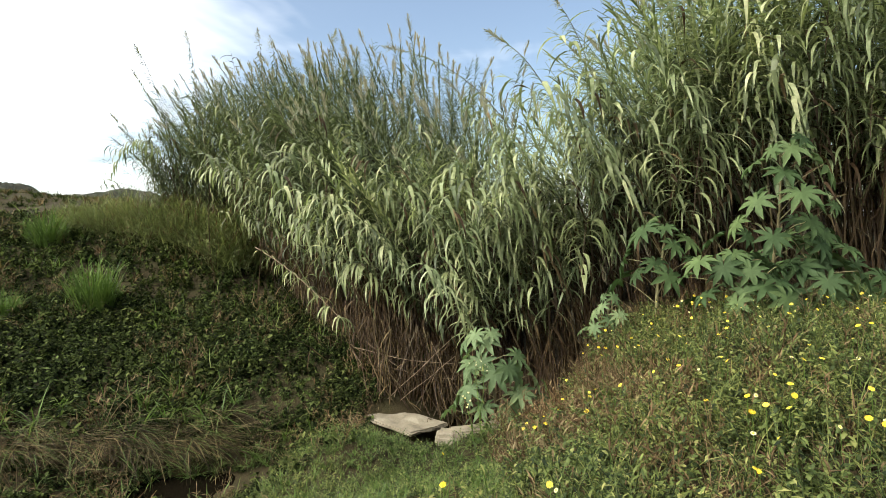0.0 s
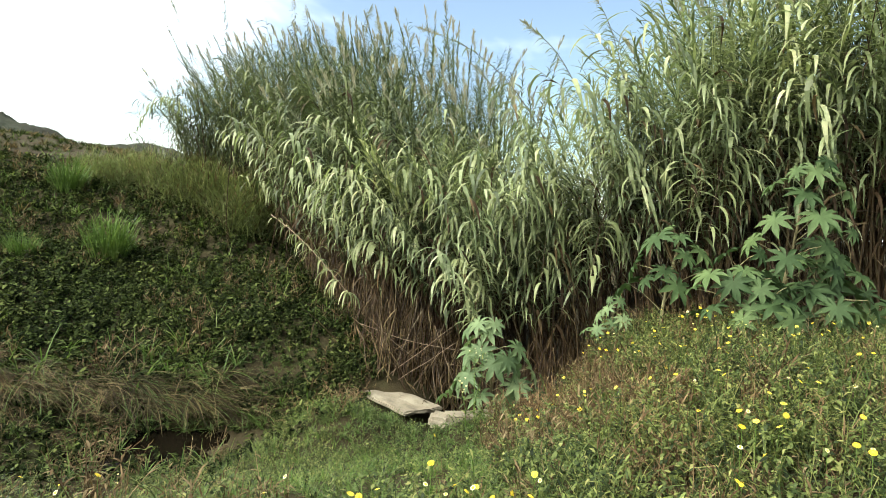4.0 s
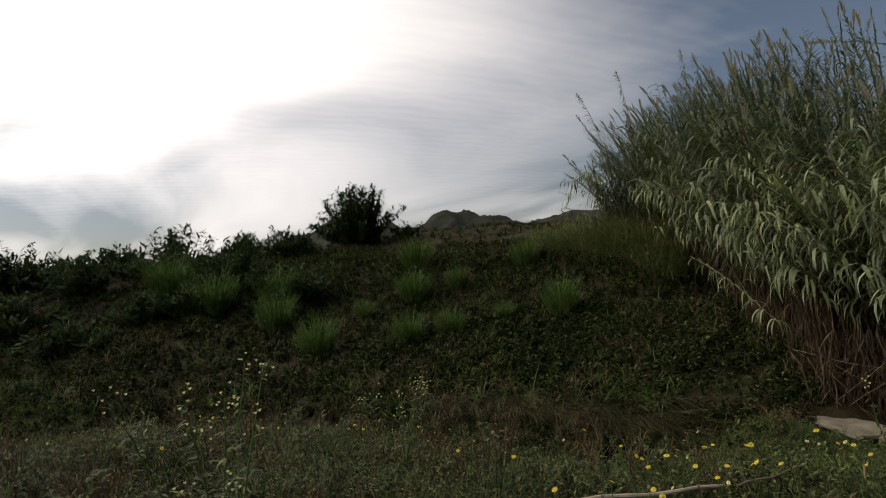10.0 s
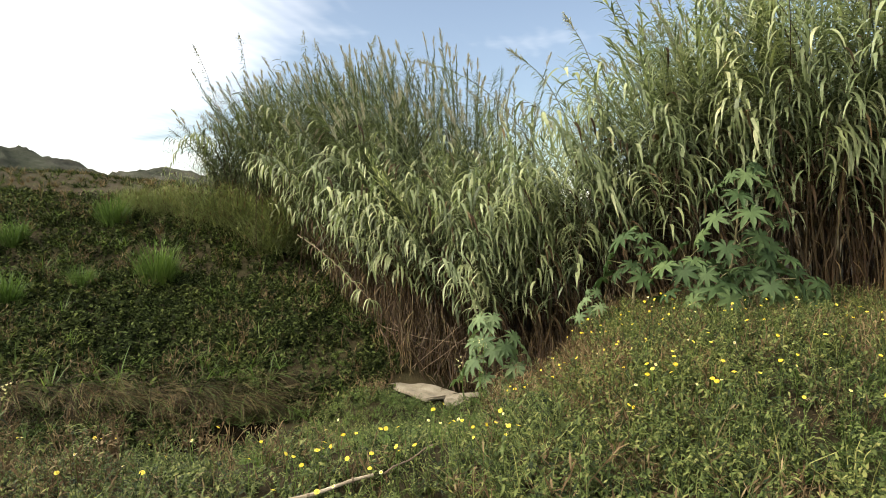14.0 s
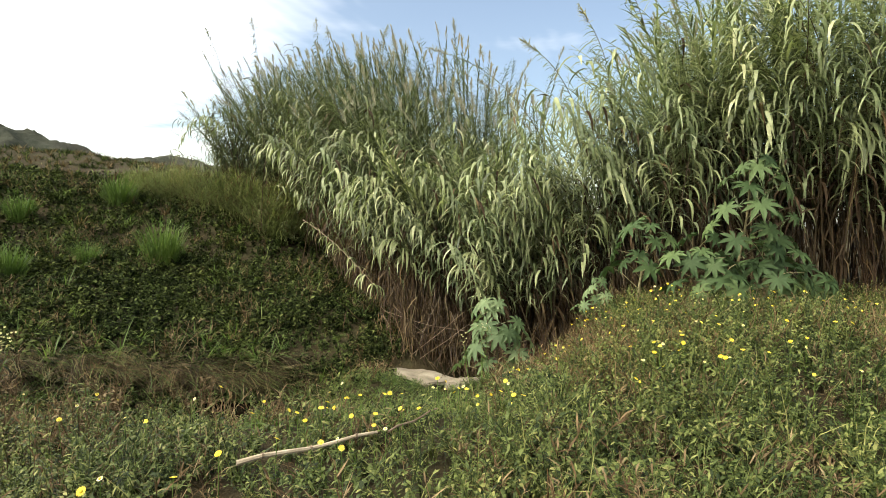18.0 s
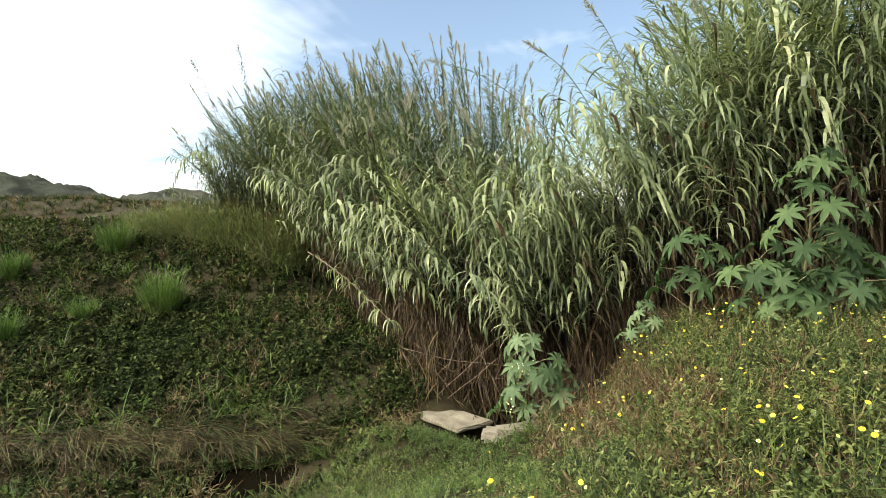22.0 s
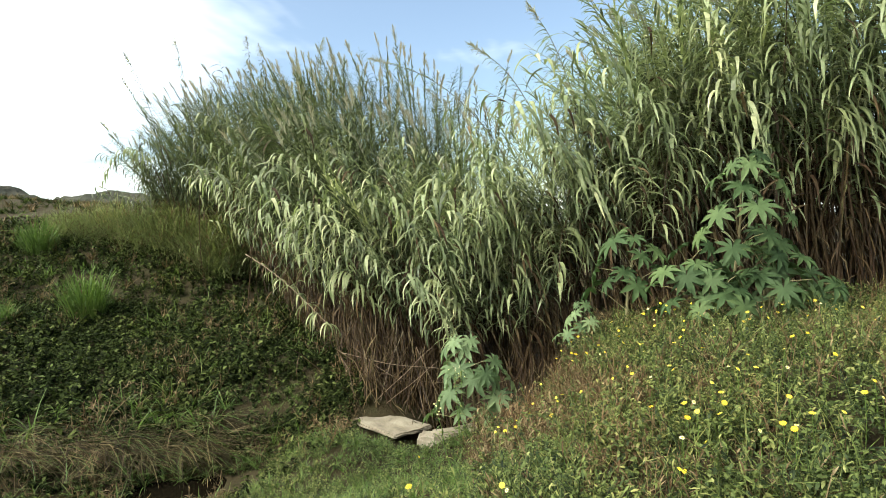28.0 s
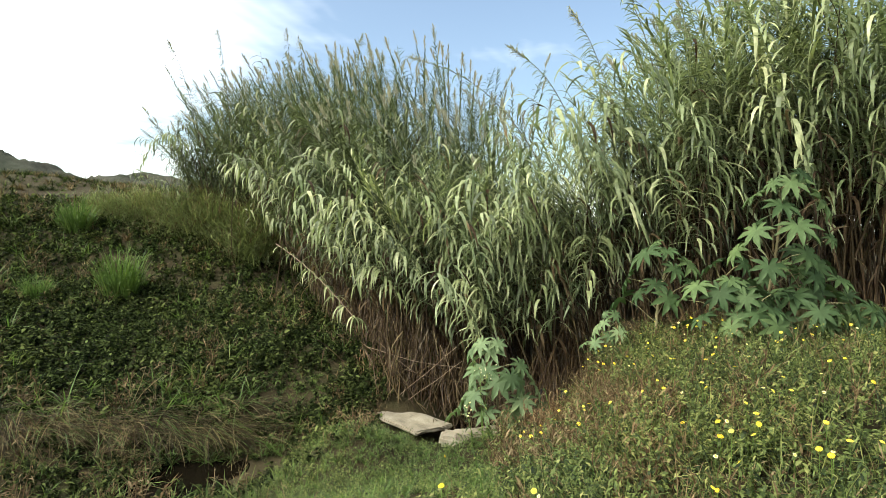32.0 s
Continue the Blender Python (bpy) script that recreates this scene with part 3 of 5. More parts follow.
def part(name, bm, mat, parent, label="", at=None):
    """Links a bmesh, or a finished mesh, as one mesh object under a thing or a part."""
    if isinstance(bm, bmesh.types.BMesh):
        me = bpy.data.meshes.new(name)
        bm.to_mesh(me)
        bm.free()
        me.materials.append(mat)
    else:
        me = bm
    ob = new(name, me)
    ob.parent = parent
    if at is not None:
        ob.matrix_basis = at
    return tagged(ob, label)


def strip_mesh(name, s, mats):
    v, q, m = s.arrays()
    return mesh_of(name, v, q, mats, m)


def rough_block(size, seed, cuts=5, rough=0.012, bevel=0.02):
    """A worn block: bevelled, finely cut and slightly uneven."""
    bm = bmesh.new()
    bmesh.ops.create_cube(bm, size=1.0)
    bmesh.ops.scale(bm, vec=size, verts=bm.verts)
    bmesh.ops.bevel(bm, geom=bm.edges[:], offset=bevel, segments=2, affect="EDGES")
    bmesh.ops.subdivide_edges(bm, edges=[e for e in bm.edges if e.calc_length() > 0.15], cuts=cuts, use_grid_fill=True)
    r = random.Random(seed)
    for v in bm.verts:
        v.co += Vector((r.uniform(-1, 1), r.uniform(-1, 1), r.uniform(-1, 1))) * rough * 0.5
        v.co.z += 0.02 * noise.noise(v.co * 3.0 + Vector((seed, 0, 0)))
    return bm


# ---- concrete at the mouth of the culvert ----
slab = thing("concrete_slab", (-0.52, 8.50, -1.38), "tilted pale concrete slab lying on the ditch bank", "slab", turn=-42)
slab.matrix_world = pose(-0.53, 8.50, -1.40, 0, 4, 45)
bm = rough_block((0.72, 1.18, 0.065), 3, 5, 0.022)
for v in bm.verts:
    if v.co.x > 0.2 and v.co.y > 0.3:
        v.co.y -= 0.18 * (v.co.x - 0.2)
part("slab_body", bm, CONCRETE, slab)
headwall = thing("culvert_headwall", (0.60, 6.72, -1.07), "low weathered concrete ledge sunk in the grass at the ditch edge", "wall", turn=6)
part("coping", rough_block((0.95, 0.26, 0.14), 5), CONCRETE, headwall, "", pose(0.05, 0, 0.1, 0, -3, 0))
part("wall_face", rough_block((0.9, 0.16, 0.7), 6), CONCRETE, headwall, "damp stained face", pose(0.05, 0.03, -0.32))
part("end_stone", rough_block((0.24, 0.27, 0.14), 7, 3, 0.008, 0.04), CONCRETE, headwall, "", pose(-0.47, -0.03, 0.07, 1, 5, -14))

# ---- castor bean plants ----
def castor_leaf(seed, radius):
    """A star of pointed lobes round the stalk's end, folded along each rib and sagging."""
    r = random.Random(seed)
    bm = bmesh.new()
    n = r.choice((8, 8, 9))
    centre = bm.verts.new((0, 0, 0))
    spread = radians(150)
    prev_notch = None
    ring = []
    for k in range(n):
        a = -spread + 2 * spread * k / (n - 1)
        length = radius * (1.0 - 0.33 * (abs(a) / spread) ** 1.5) * r.uniform(0.92, 1.08)
        half = spread / (n - 1) * 0.92
        def at(dist, ang, lift):
            sag = -0.20 * (dist / radius) ** 2 * radius
            return bm.verts.new((math.cos(ang) * dist, math.sin(ang) * dist, sag + lift))
        notch_l = at(length * 0.36, a - half, 0.015) if prev_notch is None else prev_notch
        notch_r = at(length * 0.36, a + half, 0.015)
        wl, wr = at(length * 0.62, a - half * 0.72, 0.022), at(length * 0.62, a + half * 0.72, 0.022)
        rib, rib2, tip = at(length * 0.36, a, -0.012), at(length * 0.64, a, -0.012), at(length, a + r.uniform(-0.05, 0.05), -0.01)
        for f in ((centre, notch_l, rib), (centre, rib, notch_r), (notch_l, wl, rib2, rib), (rib, rib2, wr, notch_r), (wl, tip, rib2), (rib2, tip, wr)):
            bm.faces.new(f)
        prev_notch = notch_r
    for f in bm.faces:
        f.smooth = True
    return bm


def castor_leaf_mesh(seed, radius, mat):
    bm = castor_leaf(seed, radius)
    me = bpy.data.meshes.new("leaf_blade")
    bm.to_mesh(me)
    bm.free()
    me.materials.append(mat)
    return me


CASTOR_BLADES = [castor_leaf_mesh(k, 0.29 if k % 3 else 0.24, CASTOR_LEAF) for k in range(6)]
CASTOR_PALE_BLADES = [castor_leaf_mesh(k, 0.29 if k % 3 else 0.24, CASTOR_PALE) for k in range(6)]


def castor(at, tall, leaves, label, seed, size=1.0, toward=-1.8, bare=0.25, blades=CASTOR_BLADES):
    """Stem, then leaf stalks and blades turned to the light and to the open side."""
    r = random.Random(seed)
    ob = thing("castor_bean_plant", at, label, "plant", "castor bean plants")
    pts = [(0.10 * math.sin(2.1 * t + seed) * tall * t, 0.07 * math.cos(1.7 * t + seed) * tall * t - 0.06 * t * tall, tall * t) for t in (k / 7 for k in range(8))]
    s = Strips()
    s.tube(pts, 0.022, 0.010, 0, 7)
    part("stem", strip_mesh("castor_stem", s, [CASTOR_STEM]), None, ob, "jointed pale green stem")
    for k in range(leaves):
        t = bare + (1 - bare) * (k + 0.5) / leaves
        i = min(int(t * 7), 6)
        c = Vector(pts[i]).lerp(Vector(pts[i + 1]), t * 7 - i)
        az = toward + (2.4 * ((k * 0.618) % 1.0) - 1.2) * 1.45 + r.uniform(-0.25, 0.25)
        reach = size * r.uniform(0.30, 0.66) * (1.15 - 0.5 * t)
        el = r.uniform(0.25, 0.75) + 0.4 * (t > 0.85)
        end = c + reach * Vector((math.cos(az) * math.cos(el), math.sin(az) * math.cos(el), math.sin(el)))
        st = Strips()
        mid = c.lerp(end, 0.55) + Vector((0, 0, 0.03))
        st.tube([c, mid, end], 0.006, 0.004, 0, 5)
        stalk = part("leaf_stalk", strip_mesh("leaf_stalk", st, [CASTOR_STEM]), None, ob)
        blade = part("leaf_blade", blades[r.randrange(6)], None, stalk)
        tip = r.uniform(0.5, 1.25)
        sc = size * r.uniform(0.78, 1.12) * (0.7 if t > 0.93 else 1.0)
        blade.matrix_basis = Matrix.Translation(end) @ Matrix.Rotation(az, 4, "Z") @ Matrix.Rotation(tip, 4, "Y") @ Matrix.Rotation(r.uniform(-0.35, 0.35), 4, "X") @ Matrix.Scale(sc, 4)
    return ob


def gz(x, y):
    return float(height(x, y))


castor((0.70, 6.88, -1.38), 1.40, 21, "young castor bean plant with pale star leaves in the ditch mouth", 2, 0.92, -1.85, 0.30, CASTOR_PALE_BLADES)
castor((1.10, 7.15, gz(1.10, 7.15)), 0.75, 9, "small dark castor bean plant half hidden at the ditch edge", 5, 0.8, -1.2, 0.2)
castor((3.60, 6.42, gz(3.60, 6.42)), 1.78, 17, "tall castor bean plant with broad dark star leaves before the reeds", 7, 0.98, -1.9, 0.22)
castor((3.15, 6.30, gz(3.15, 6.30)), 0.80, 12, "bushy castor bean plant with broad dark green leaves", 9, 0.90, -1.9, 0.12)
castor((2.55, 6.75, gz(2.55, 6.75)), 1.05, 11, "castor bean plant leaning out of the reeds", 12, 0.90, -2.0, 0.2)
castor((3.95, 6.25, gz(3.95, 6.25)), 0.72, 11, "low castor bean plant in the shade of taller ones", 15, 0.88, -1.7, 0.12)
castor((4.50, 6.32, gz(4.50, 6.32)), 0.50, 8, "short castor bean plant at the edge of the weeds", 16, 0.8, -1.8, 0.1)
castor((4.05, 6.45, gz(4.05, 6.45)), 1.05, 12, "leafy castor bean plant close to the brown reed stalks", 23, 0.92, -1.7, 0.15)
castor((3.35, 6.05, gz(3.35, 6.05)), 0.48, 9, "low spreading castor bean plant at the front of the group", 27, 0.88, -1.9, 0.15)
castor((1.95, 6.75, gz(1.95, 6.75)), 0.62, 11, "seedling with pale yellow-green leaves beside the reeds", 19, 0.46, -1.7, 0.2, CASTOR_PALE_BLADES)

# ---- dead canes over the ditch ----
def cane(name, a, b, r0, label, sag=0.0, joints=True, mat=None, group="dead canes"):
    """A dry cane between two points, thickened at its joints."""
    a, b = Vector(a), Vector(b)
    ob = thing(name, a, label, "cane", group)
    n = max(6, int((b - a).length / 0.12))
    s = Strips()
    pts = []
    for k in range(n + 1):
        t = k / n
        p = (b - a) * t
        pts.append((p.x, p.y, p.z - sag * 4 * t * (1 - t) + 0.008 * math.sin(9 * t)))
    s.tube(pts, r0, r0 * 0.62, 0, 7)
    if joints:
        for k in range(1, n, 2):
            p, q = Vector(pts[k]), Vector(pts[k + 1])
            d = (q - p).normalized() * 0.006
            s.tube([p - d, p, p + d], r0 * 1.12, r0 * 1.12, 1, 7)
    part("stalk", strip_mesh("cane_stalk", s, [mat or CANE, TWIG]), None, ob)
    return ob
cane("dead_cane", (-0.78, 9.0, -1.22), (0.18, 8.62, -0.30), 0.0065, "bleached dead cane leaning across the ditch mouth", mat=TWIG)
cane("dead_cane", (-0.58, 8.9, -1.22), (0.26, 8.52, -0.50), 0.006, "thin dead cane propped over the dark ditch", mat=TWIG)
cane("dead_cane", (-1.35, 9.45, -0.50), (0.25, 9.0, -0.72), 0.006, "grey dead cane lying level over the ditch", 0.05, mat=TWIG)
cane("dead_cane", (-1.2, 9.6, -0.42), (-0.35, 9.15, -0.95), 0.005, "thin broken cane hanging into the ditch", 0.03, mat=TWIG)
cane("dead_cane", (-0.9, 9.6, -0.85), (0.5, 9.3, -1.05), 0.006, "dark dead cane low over the water", 0.05, mat=TWIG)
cane("dead_cane", (-0.1, 9.2, -0.4), (0.35, 8.9, -1.4), 0.005, "thin brown stalk fallen into the ditch", 0.0, mat=TWIG)
cane("cane_pole", (-0.63, 1.27, 0.13), (-0.05, 1.68, 0.16), 0.013, "bleached dry cane pole lying in the weeds", 0.0, group="poles on the ground")
cane("cane_pole", (0.00, 1.73, 0.15), (0.23, 2.09, 0.17), 0.006, "thin grey cane end half sunk in the weeds", 0.0, mat=TWIG, group="poles on the ground")

# ---- single reeds at the face of the thicket ----
def reed_thing(seed, at, turn, tall, arch, label, leaves=22, plume=False, comb=False, leaf=0.8, width=0.056, bare=0.3, category="reed"):
    """One reed with every leaf a part of its own; it arches towards its own +x."""
    r = random.Random(seed)
    ob = thing("giant_reed", at, label, category, "reeds at the face of the thicket", turn)
    n = 12
    pts, lean, p = [], 0.03 + arch * 0.1, Vector((0, 0, 0))
    for k in range(n + 1):
        pts.append(p.copy())
        t = k / n
        lean += arch * (0.25 + 2.1 * t * t) / n * 1.7
        p = p + tall / n * Vector((math.sin(min(lean, 2.7)), 0.03 * math.sin(4 * t + seed), math.cos(min(lean, 2.7))))
    s = Strips()
    s.tube(pts, 0.014, 0.004, 0, 6)
    part("stem", strip_mesh("reed_stem", s, [REED_STEM]), None, ob, "jointed brown-green stem")
    plane = r.uniform(-0.6, 0.6)
    for k in range(leaves):
        t = bare + (0.985 - bare) * (k + r.random() * 0.4) / leaves
        i = min(int(t * n), n - 1)
        c = pts[i].lerp(pts[i + 1], t * n - i)
        d = pts[i + 1] - pts[i]
        side = 1 if k % 2 else -1
        st = Strips()
        if comb and t > 0.4:
            st.blade((0, 0, 0), side * r.uniform(0.6, 1.3), r.uniform(0.35, 0.75), leaf * r.uniform(0.85, 1.12), width * r.uniform(0.85, 1.15), r.uniform(2.1, 2.7), 0, 8, side * r.uniform(0.0, 0.4))
        elif t > 0.62:
            f = (t - 0.62) / 0.38
            st.blade((0, 0, 0), plane + (0 if k % 2 else math.pi) + r.uniform(-0.3, 0.3), r.uniform(0.5, 0.95) + 0.2 * f, leaf * r.uniform(0.7, 0.9) * (1 - 0.4 * f), width * 0.85 * (1 - 0.3 * f), r.uniform(0.5, 1.4), 0, 6, r.uniform(-0.4, 0.4))
        else:
            st.blade((0, 0, 0), plane + (0 if k % 2 else math.pi) + r.uniform(-0.7, 0.7), r.uniform(0.4, 1.0), leaf * r.uniform(0.8, 1.15), width * r.uniform(0.8, 1.15), r.uniform(1.4, 2.6), 0, 7, r.uniform(-0.5, 0.5))
        part("leaf", strip_mesh("reed_blade", st, [REED_DRY if r.random() < 0.02 or t < bare + 0.06 else REED_LEAF]), None, ob, "", Matrix.Translation(c))
    if plume:
        st = Strips()
        d = (pts[-1] - pts[-2]).normalized()
        for k in range(90):
            f = k / 90
            b = pts[-1] + d * 0.42 * f
            st.blade(b, r.uniform(0, math.tau), r.uniform(1.0, 1.4), (0.06 + 0.13 * math.sin(math.pi * min(1, f + 0.15))) * r.uniform(0.7, 1.1), 0.014, r.uniform(0.1, 0.8), 0, 3)
        part("plume", strip_mesh("plume", st, [PLUME]), None, ob, "feathery straw-coloured plume")
    return ob


def curved_reed(seed, foot, apex, tip, label, comb, leaves=26, leaf=0.62, mat=None):
    """One reed bent through three points: blades hang from its far half like a comb, or stand up it like a feather to a plume."""
    r = random.Random(seed)
    base = Vector((foot[0], foot[1], gz(*foot) - 0.03))
    ob = thing("giant_reed", base, label, "reed", "reeds at the face of the thicket")
    a, t3 = Vector(apex) - base, Vector(tip) - base
    ctrl = a * 2 - t3 * 0.5 if comb else a

    def at(t):
        return ctrl * (2 * t * (1 - t)) + t3 * (t * t)

    s = Strips()
    s.tube([at(k / 14) for k in range(15)], 0.013, 0.004, 0, 6)
    part("stem", strip_mesh("reed_stem", s, [REED_STEM]), None, ob, "jointed brown-green stem")
    for k in range(leaves):
        f = (k + r.random() * 0.5) / leaves
        t = (0.40 if comb else 0.38) + 0.6 * f
        c, d = at(t), at(min(1.0, t + 0.02)) - at(t - 0.02)
        head = math.atan2(d.y, d.x)
        side = 1 if k % 2 else -1
        st = Strips()
        if comb:
            st.blade((0, 0, 0), head + side * r.uniform(0.9, 1.5), r.uniform(0.2, 0.7), leaf * r.uniform(0.8, 1.1) * (1 - 0.35 * f * f), 0.050 * r.uniform(0.85, 1.15), r.uniform(1.9, 2.5), 0, 8, side * r.uniform(0.0, 0.5))
        else:
            st.blade((0, 0, 0), head + side * r.uniform(0.3, 0.9), r.uniform(0.3, 0.9), leaf * r.uniform(0.6, 0.95) * (1 - 0.45 * f), 0.044 * (1 - 0.3 * f), r.uniform(0.6, 1.9), 0, 7, side * r.uniform(-0.2, 0.5))
        part("leaf", strip_mesh("reed_blade", st, [mat or REED_LEAF]), None, ob, "", Matrix.Translation(c))
    if not comb:
        st = Strips()
        d = (at(1.0) - at(0.94)).normalized()
        for k in range(110):
            f = k / 110
            st.blade(t3 + d * 0.46 * f, math.atan2(d.y, d.x) + r.gauss(0, 0.9), r.uniform(0.2, 1.2), (0.06 + 0.14 * math.sin(math.pi * min(1, f + 0.15))) * r.uniform(0.7, 1.1), 0.013, r.uniform(0.1, 0.9), 0, 3)
        part("plume", strip_mesh("plume", st, [PLUME]), None, ob, "feathery straw-coloured plume")
    return ob


BOWED = (
    # foot, crown of the bow, tip
    ((-6.2, 15.9), (-5.35, 14.3, 3.0), (-4.25, 13.6, 1.25), "reed bowed over the dark bank, blades hanging like a comb"),
    ((-4.0, 12.8), (-2.90, 11.4, 2.85), (-1.95, 11.0, 1.95), "reed arching out of the thicket over a dark gap"),
    ((-0.8, 11.3), (-1.55, 10.8, 1.85), (-2.55, 10.5, 1.30), "bowed reed with pale hanging blades"),
    ((-1.3, 11.3), (-0.50, 10.0, 1.50), (0.35, 9.6, 0.95), "bowed reed with a fan of long pale blades"),
    ((6.4, 7.5), (5.35, 7.0, 2.60), (4.95, 6.75, 2.15), "arching reed with a comb of long hanging blades"),
    ((5.3, 7.9), (5.55, 7.0, 2.50), (6.05, 6.8, 1.45), "arching reed with pale hanging blades beside bare stalks"),
    ((3.8, 8.5), (3.42, 7.5, 2.35), (3.12, 7.1, 1.35), "reed leaning out over the castor leaves"),
    ((1.2, 10.8), (0.95, 9.4, 1.35), (1.15, 9.0, 0.55), "reed drooping towards the ditch"),
    ((1.9, 10.2), (1.55, 8.9, 1.20), (1.40, 8.5, 0.40), "reed drooping in front of brown stalks"),
    ((2.5, 9.4), (2.15, 8.2, 1.35), (1.95, 7.8, 0.60), "reed bending low over the seedlings"),
    ((0.2, 11.0), (0.20, 9.7, 2.05), (0.75, 9.4, 1.40), "reed bending forward with pale ribbed blades"),
    ((2.9, 9.4), (2.55, 8.3, 2.30), (2.95, 7.9, 1.60), "reed bending forward over the castor plants"),
    ((-1.4, 10.9), (-1.35, 9.9, 0.75), (-0.75, 9.6, 0.15), "low reed drooping over the brown stalks"),
    ((0.1, 10.3), (0.15, 9.5, 0.55), (0.75, 9.2, 0.0), "low reed hanging over the dark ditch"),
    ((-7.4, 17.6), (-7.9, 16.4, 3.9), (-8.9, 16.0, 2.9), "reed bowed over the olive scrub"),
)
for k, (foot, apex, tip, words) in enumerate(BOWED):
    curved_reed(400 + k, foot, apex, tip, words, True, 28, 0.66 if k < 7 else 0.6)
PLUMED_REEDS = (
    ((3.0, 11.4), (1.9, 11.1, 4.10), (-0.50, 11.4, 4.70), "tall reed with a feathery plume leaning against the sky"),
    ((3.2, 10.7), (2.4, 10.8, 4.00), (1.35, 10.9, 4.65), "tall plumed reed leaning out of the gap"),
    ((3.5, 10.2), (2.9, 10.4, 4.20), (2.30, 10.5, 5.10), "tall reed with a pale plume above the thicket"),
    ((2.2, 11.9), (1.6, 11.7, 3.10), (0.50, 11.6, 3.95), "reed bent across the gap with dark blades"),
    ((4.0, 9.6), (3.5, 9.8, 4.60), (2.85, 9.9, 5.60), "tall reed standing clear of the thicket"),
    ((-5.2, 17.8), (-5.3, 18.3, 6.20), (-5.45, 18.5, 7.30), "tall plumed reed on the crown of the clump"),
    ((-4.6, 17.6), (-4.7, 18.0, 6.00), (-4.95, 18.2, 6.95), "tall plumed reed with narrow blades"),
    ((-7.4, 17.6), (-7.9, 17.4, 5.40), (-8.50, 17.3, 6.55), "tall plumed reed against the bright sky"),
    ((-6.6, 17.4), (-6.9, 17.4, 5.80), (-7.20, 17.5, 6.95), "plumed reed at the open end of the thicket"),
    ((-3.2, 16.0), (-3.1, 16.1, 5.60), (-2.80, 16.2, 6.40), "plumed reed behind the dip in the thicket"),
    ((-2.0, 15.4), (-1.9, 15.6, 5.00), (-2.30, 15.8, 5.95), "slender plumed reed against the sky"),
)
for k, (foot, apex, tip, words) in enumerate(PLUMED_REEDS):
    curved_reed(440 + k, foot, apex, tip, words, False, 44, 0.5, REED_OLIVE_DIM if foot[0] < -1.5 else None)
r = random.Random(79)
for k in range(30):      # more plain reeds along the face
    s = r.uniform(1.5, 9.3)
    x, y, top, nx, ny = along(s)
    if 4.2 < s < 5.8:
        x, y = x + 0.6 * nx, y + 0.6 * ny
    x, y = x + nx * r.uniform(-0.15, 0.5), y + ny * r.uniform(-0.15, 0.5)
    facing = math.degrees(math.atan2(-ny, -nx)) + r.uniform(-50, 50)
    comb = r.random() < 0.65
    reed_thing(100 + k, (x, y, gz(x, y) - 0.03), facing, (top - gz(x, y)) * r.uniform(0.62, 0.95), r.uniform(0.55, 0.95) if comb else r.uniform(0.3, 0.6),
               "arching grey-green reed with hanging blades" if comb else "upright grey-green reed with spreading blades", 32, False, comb, r.uniform(0.5, 0.64), 0.050, 0.3)

# a reed runner trailing down the bank
runner = thing("trailing_reed", (-4.15, 13.4, 1.05), "thin reed runner trailing down the bank with leaf tufts", "reed")
path = [Vector((2.65 * t, -3.9 * t, -1.15 * t + 0.12 * math.sin(3.1 * t))) for t in (k / 10 for k in range(11))]
s = Strips()
s.tube(path, 0.012, 0.005, 0, 6)
part("stem", strip_mesh("runner_stem", s, [TWIG]), None, runner, "bleached thin stem")
for k, t in enumerate((0.10, 0.24, 0.38, 0.50, 0.60, 0.70, 0.79, 0.88, 0.97)):
    i = min(int(t * 10), 9)
    c = path[i].lerp(path[i + 1], t * 10 - i)
    st = Strips()
    for j in range(11 if t > 0.3 else 5):
        st.blade((0, 0, 0), r.uniform(0, math.tau), r.uniform(0.2, 0.9), r.uniform(0.28, 0.48), 0.034, r.uniform(1.8, 2.6), 0, 6, r.uniform(-0.4, 0.4))
    part("leaf_tuft", strip_mesh("leaf_tuft", st, [REED_LEAF]), None, runner, "", Matrix.Translation(c))

# ---- low plants, as kinds ----
def leaf_rosette(r, n, length, width, up, sag, mat):
    s = Strips()
    for k in range(n):
        s.blade((0, 0, 0.01), r.uniform(0, math.tau), r.uniform(*up), length * r.uniform(0.6, 1.2), width * r.uniform(0.7, 1.2), r.uniform(*sag), mat, 3, r.uniform(-0.5, 0.5))
    return s


def weed(r, tall, n, leaf, wide, mat, stem, branches=3):
    """A stemmed weed: a few branching stems set with small leaves."""
    s = Strips()
    for b in range(branches):
        az, lean = r.uniform(0, math.tau), r.uniform(0.1, 1.0)
        h = tall * r.uniform(0.65, 1.1)
        pts = [Vector((math.cos(az) * math.sin(lean * t) * h * t, math.sin(az) * math.sin(lean * t) * h * t, h * t * math.cos(lean * t))) for t in (0, 0.35, 0.7, 1.0)]
        s.tube(pts, 0.0032, 0.0015, stem, 3)
        for k in range(n):
            t = 0.12 + 0.88 * (k + r.random()) / n
            i = min(int(t * 3), 2)
            c = pts[i].lerp(pts[i + 1], min(1, t * 3 - i))
            s.blade(c, r.uniform(0, math.tau), r.uniform(-0.1, 0.9), leaf * r.uniform(0.6, 1.2), wide * r.uniform(0.7, 1.2), r.uniform(0.3, 1.4), mat, 2, r.uniform(-0.6, 0.6))
    return s


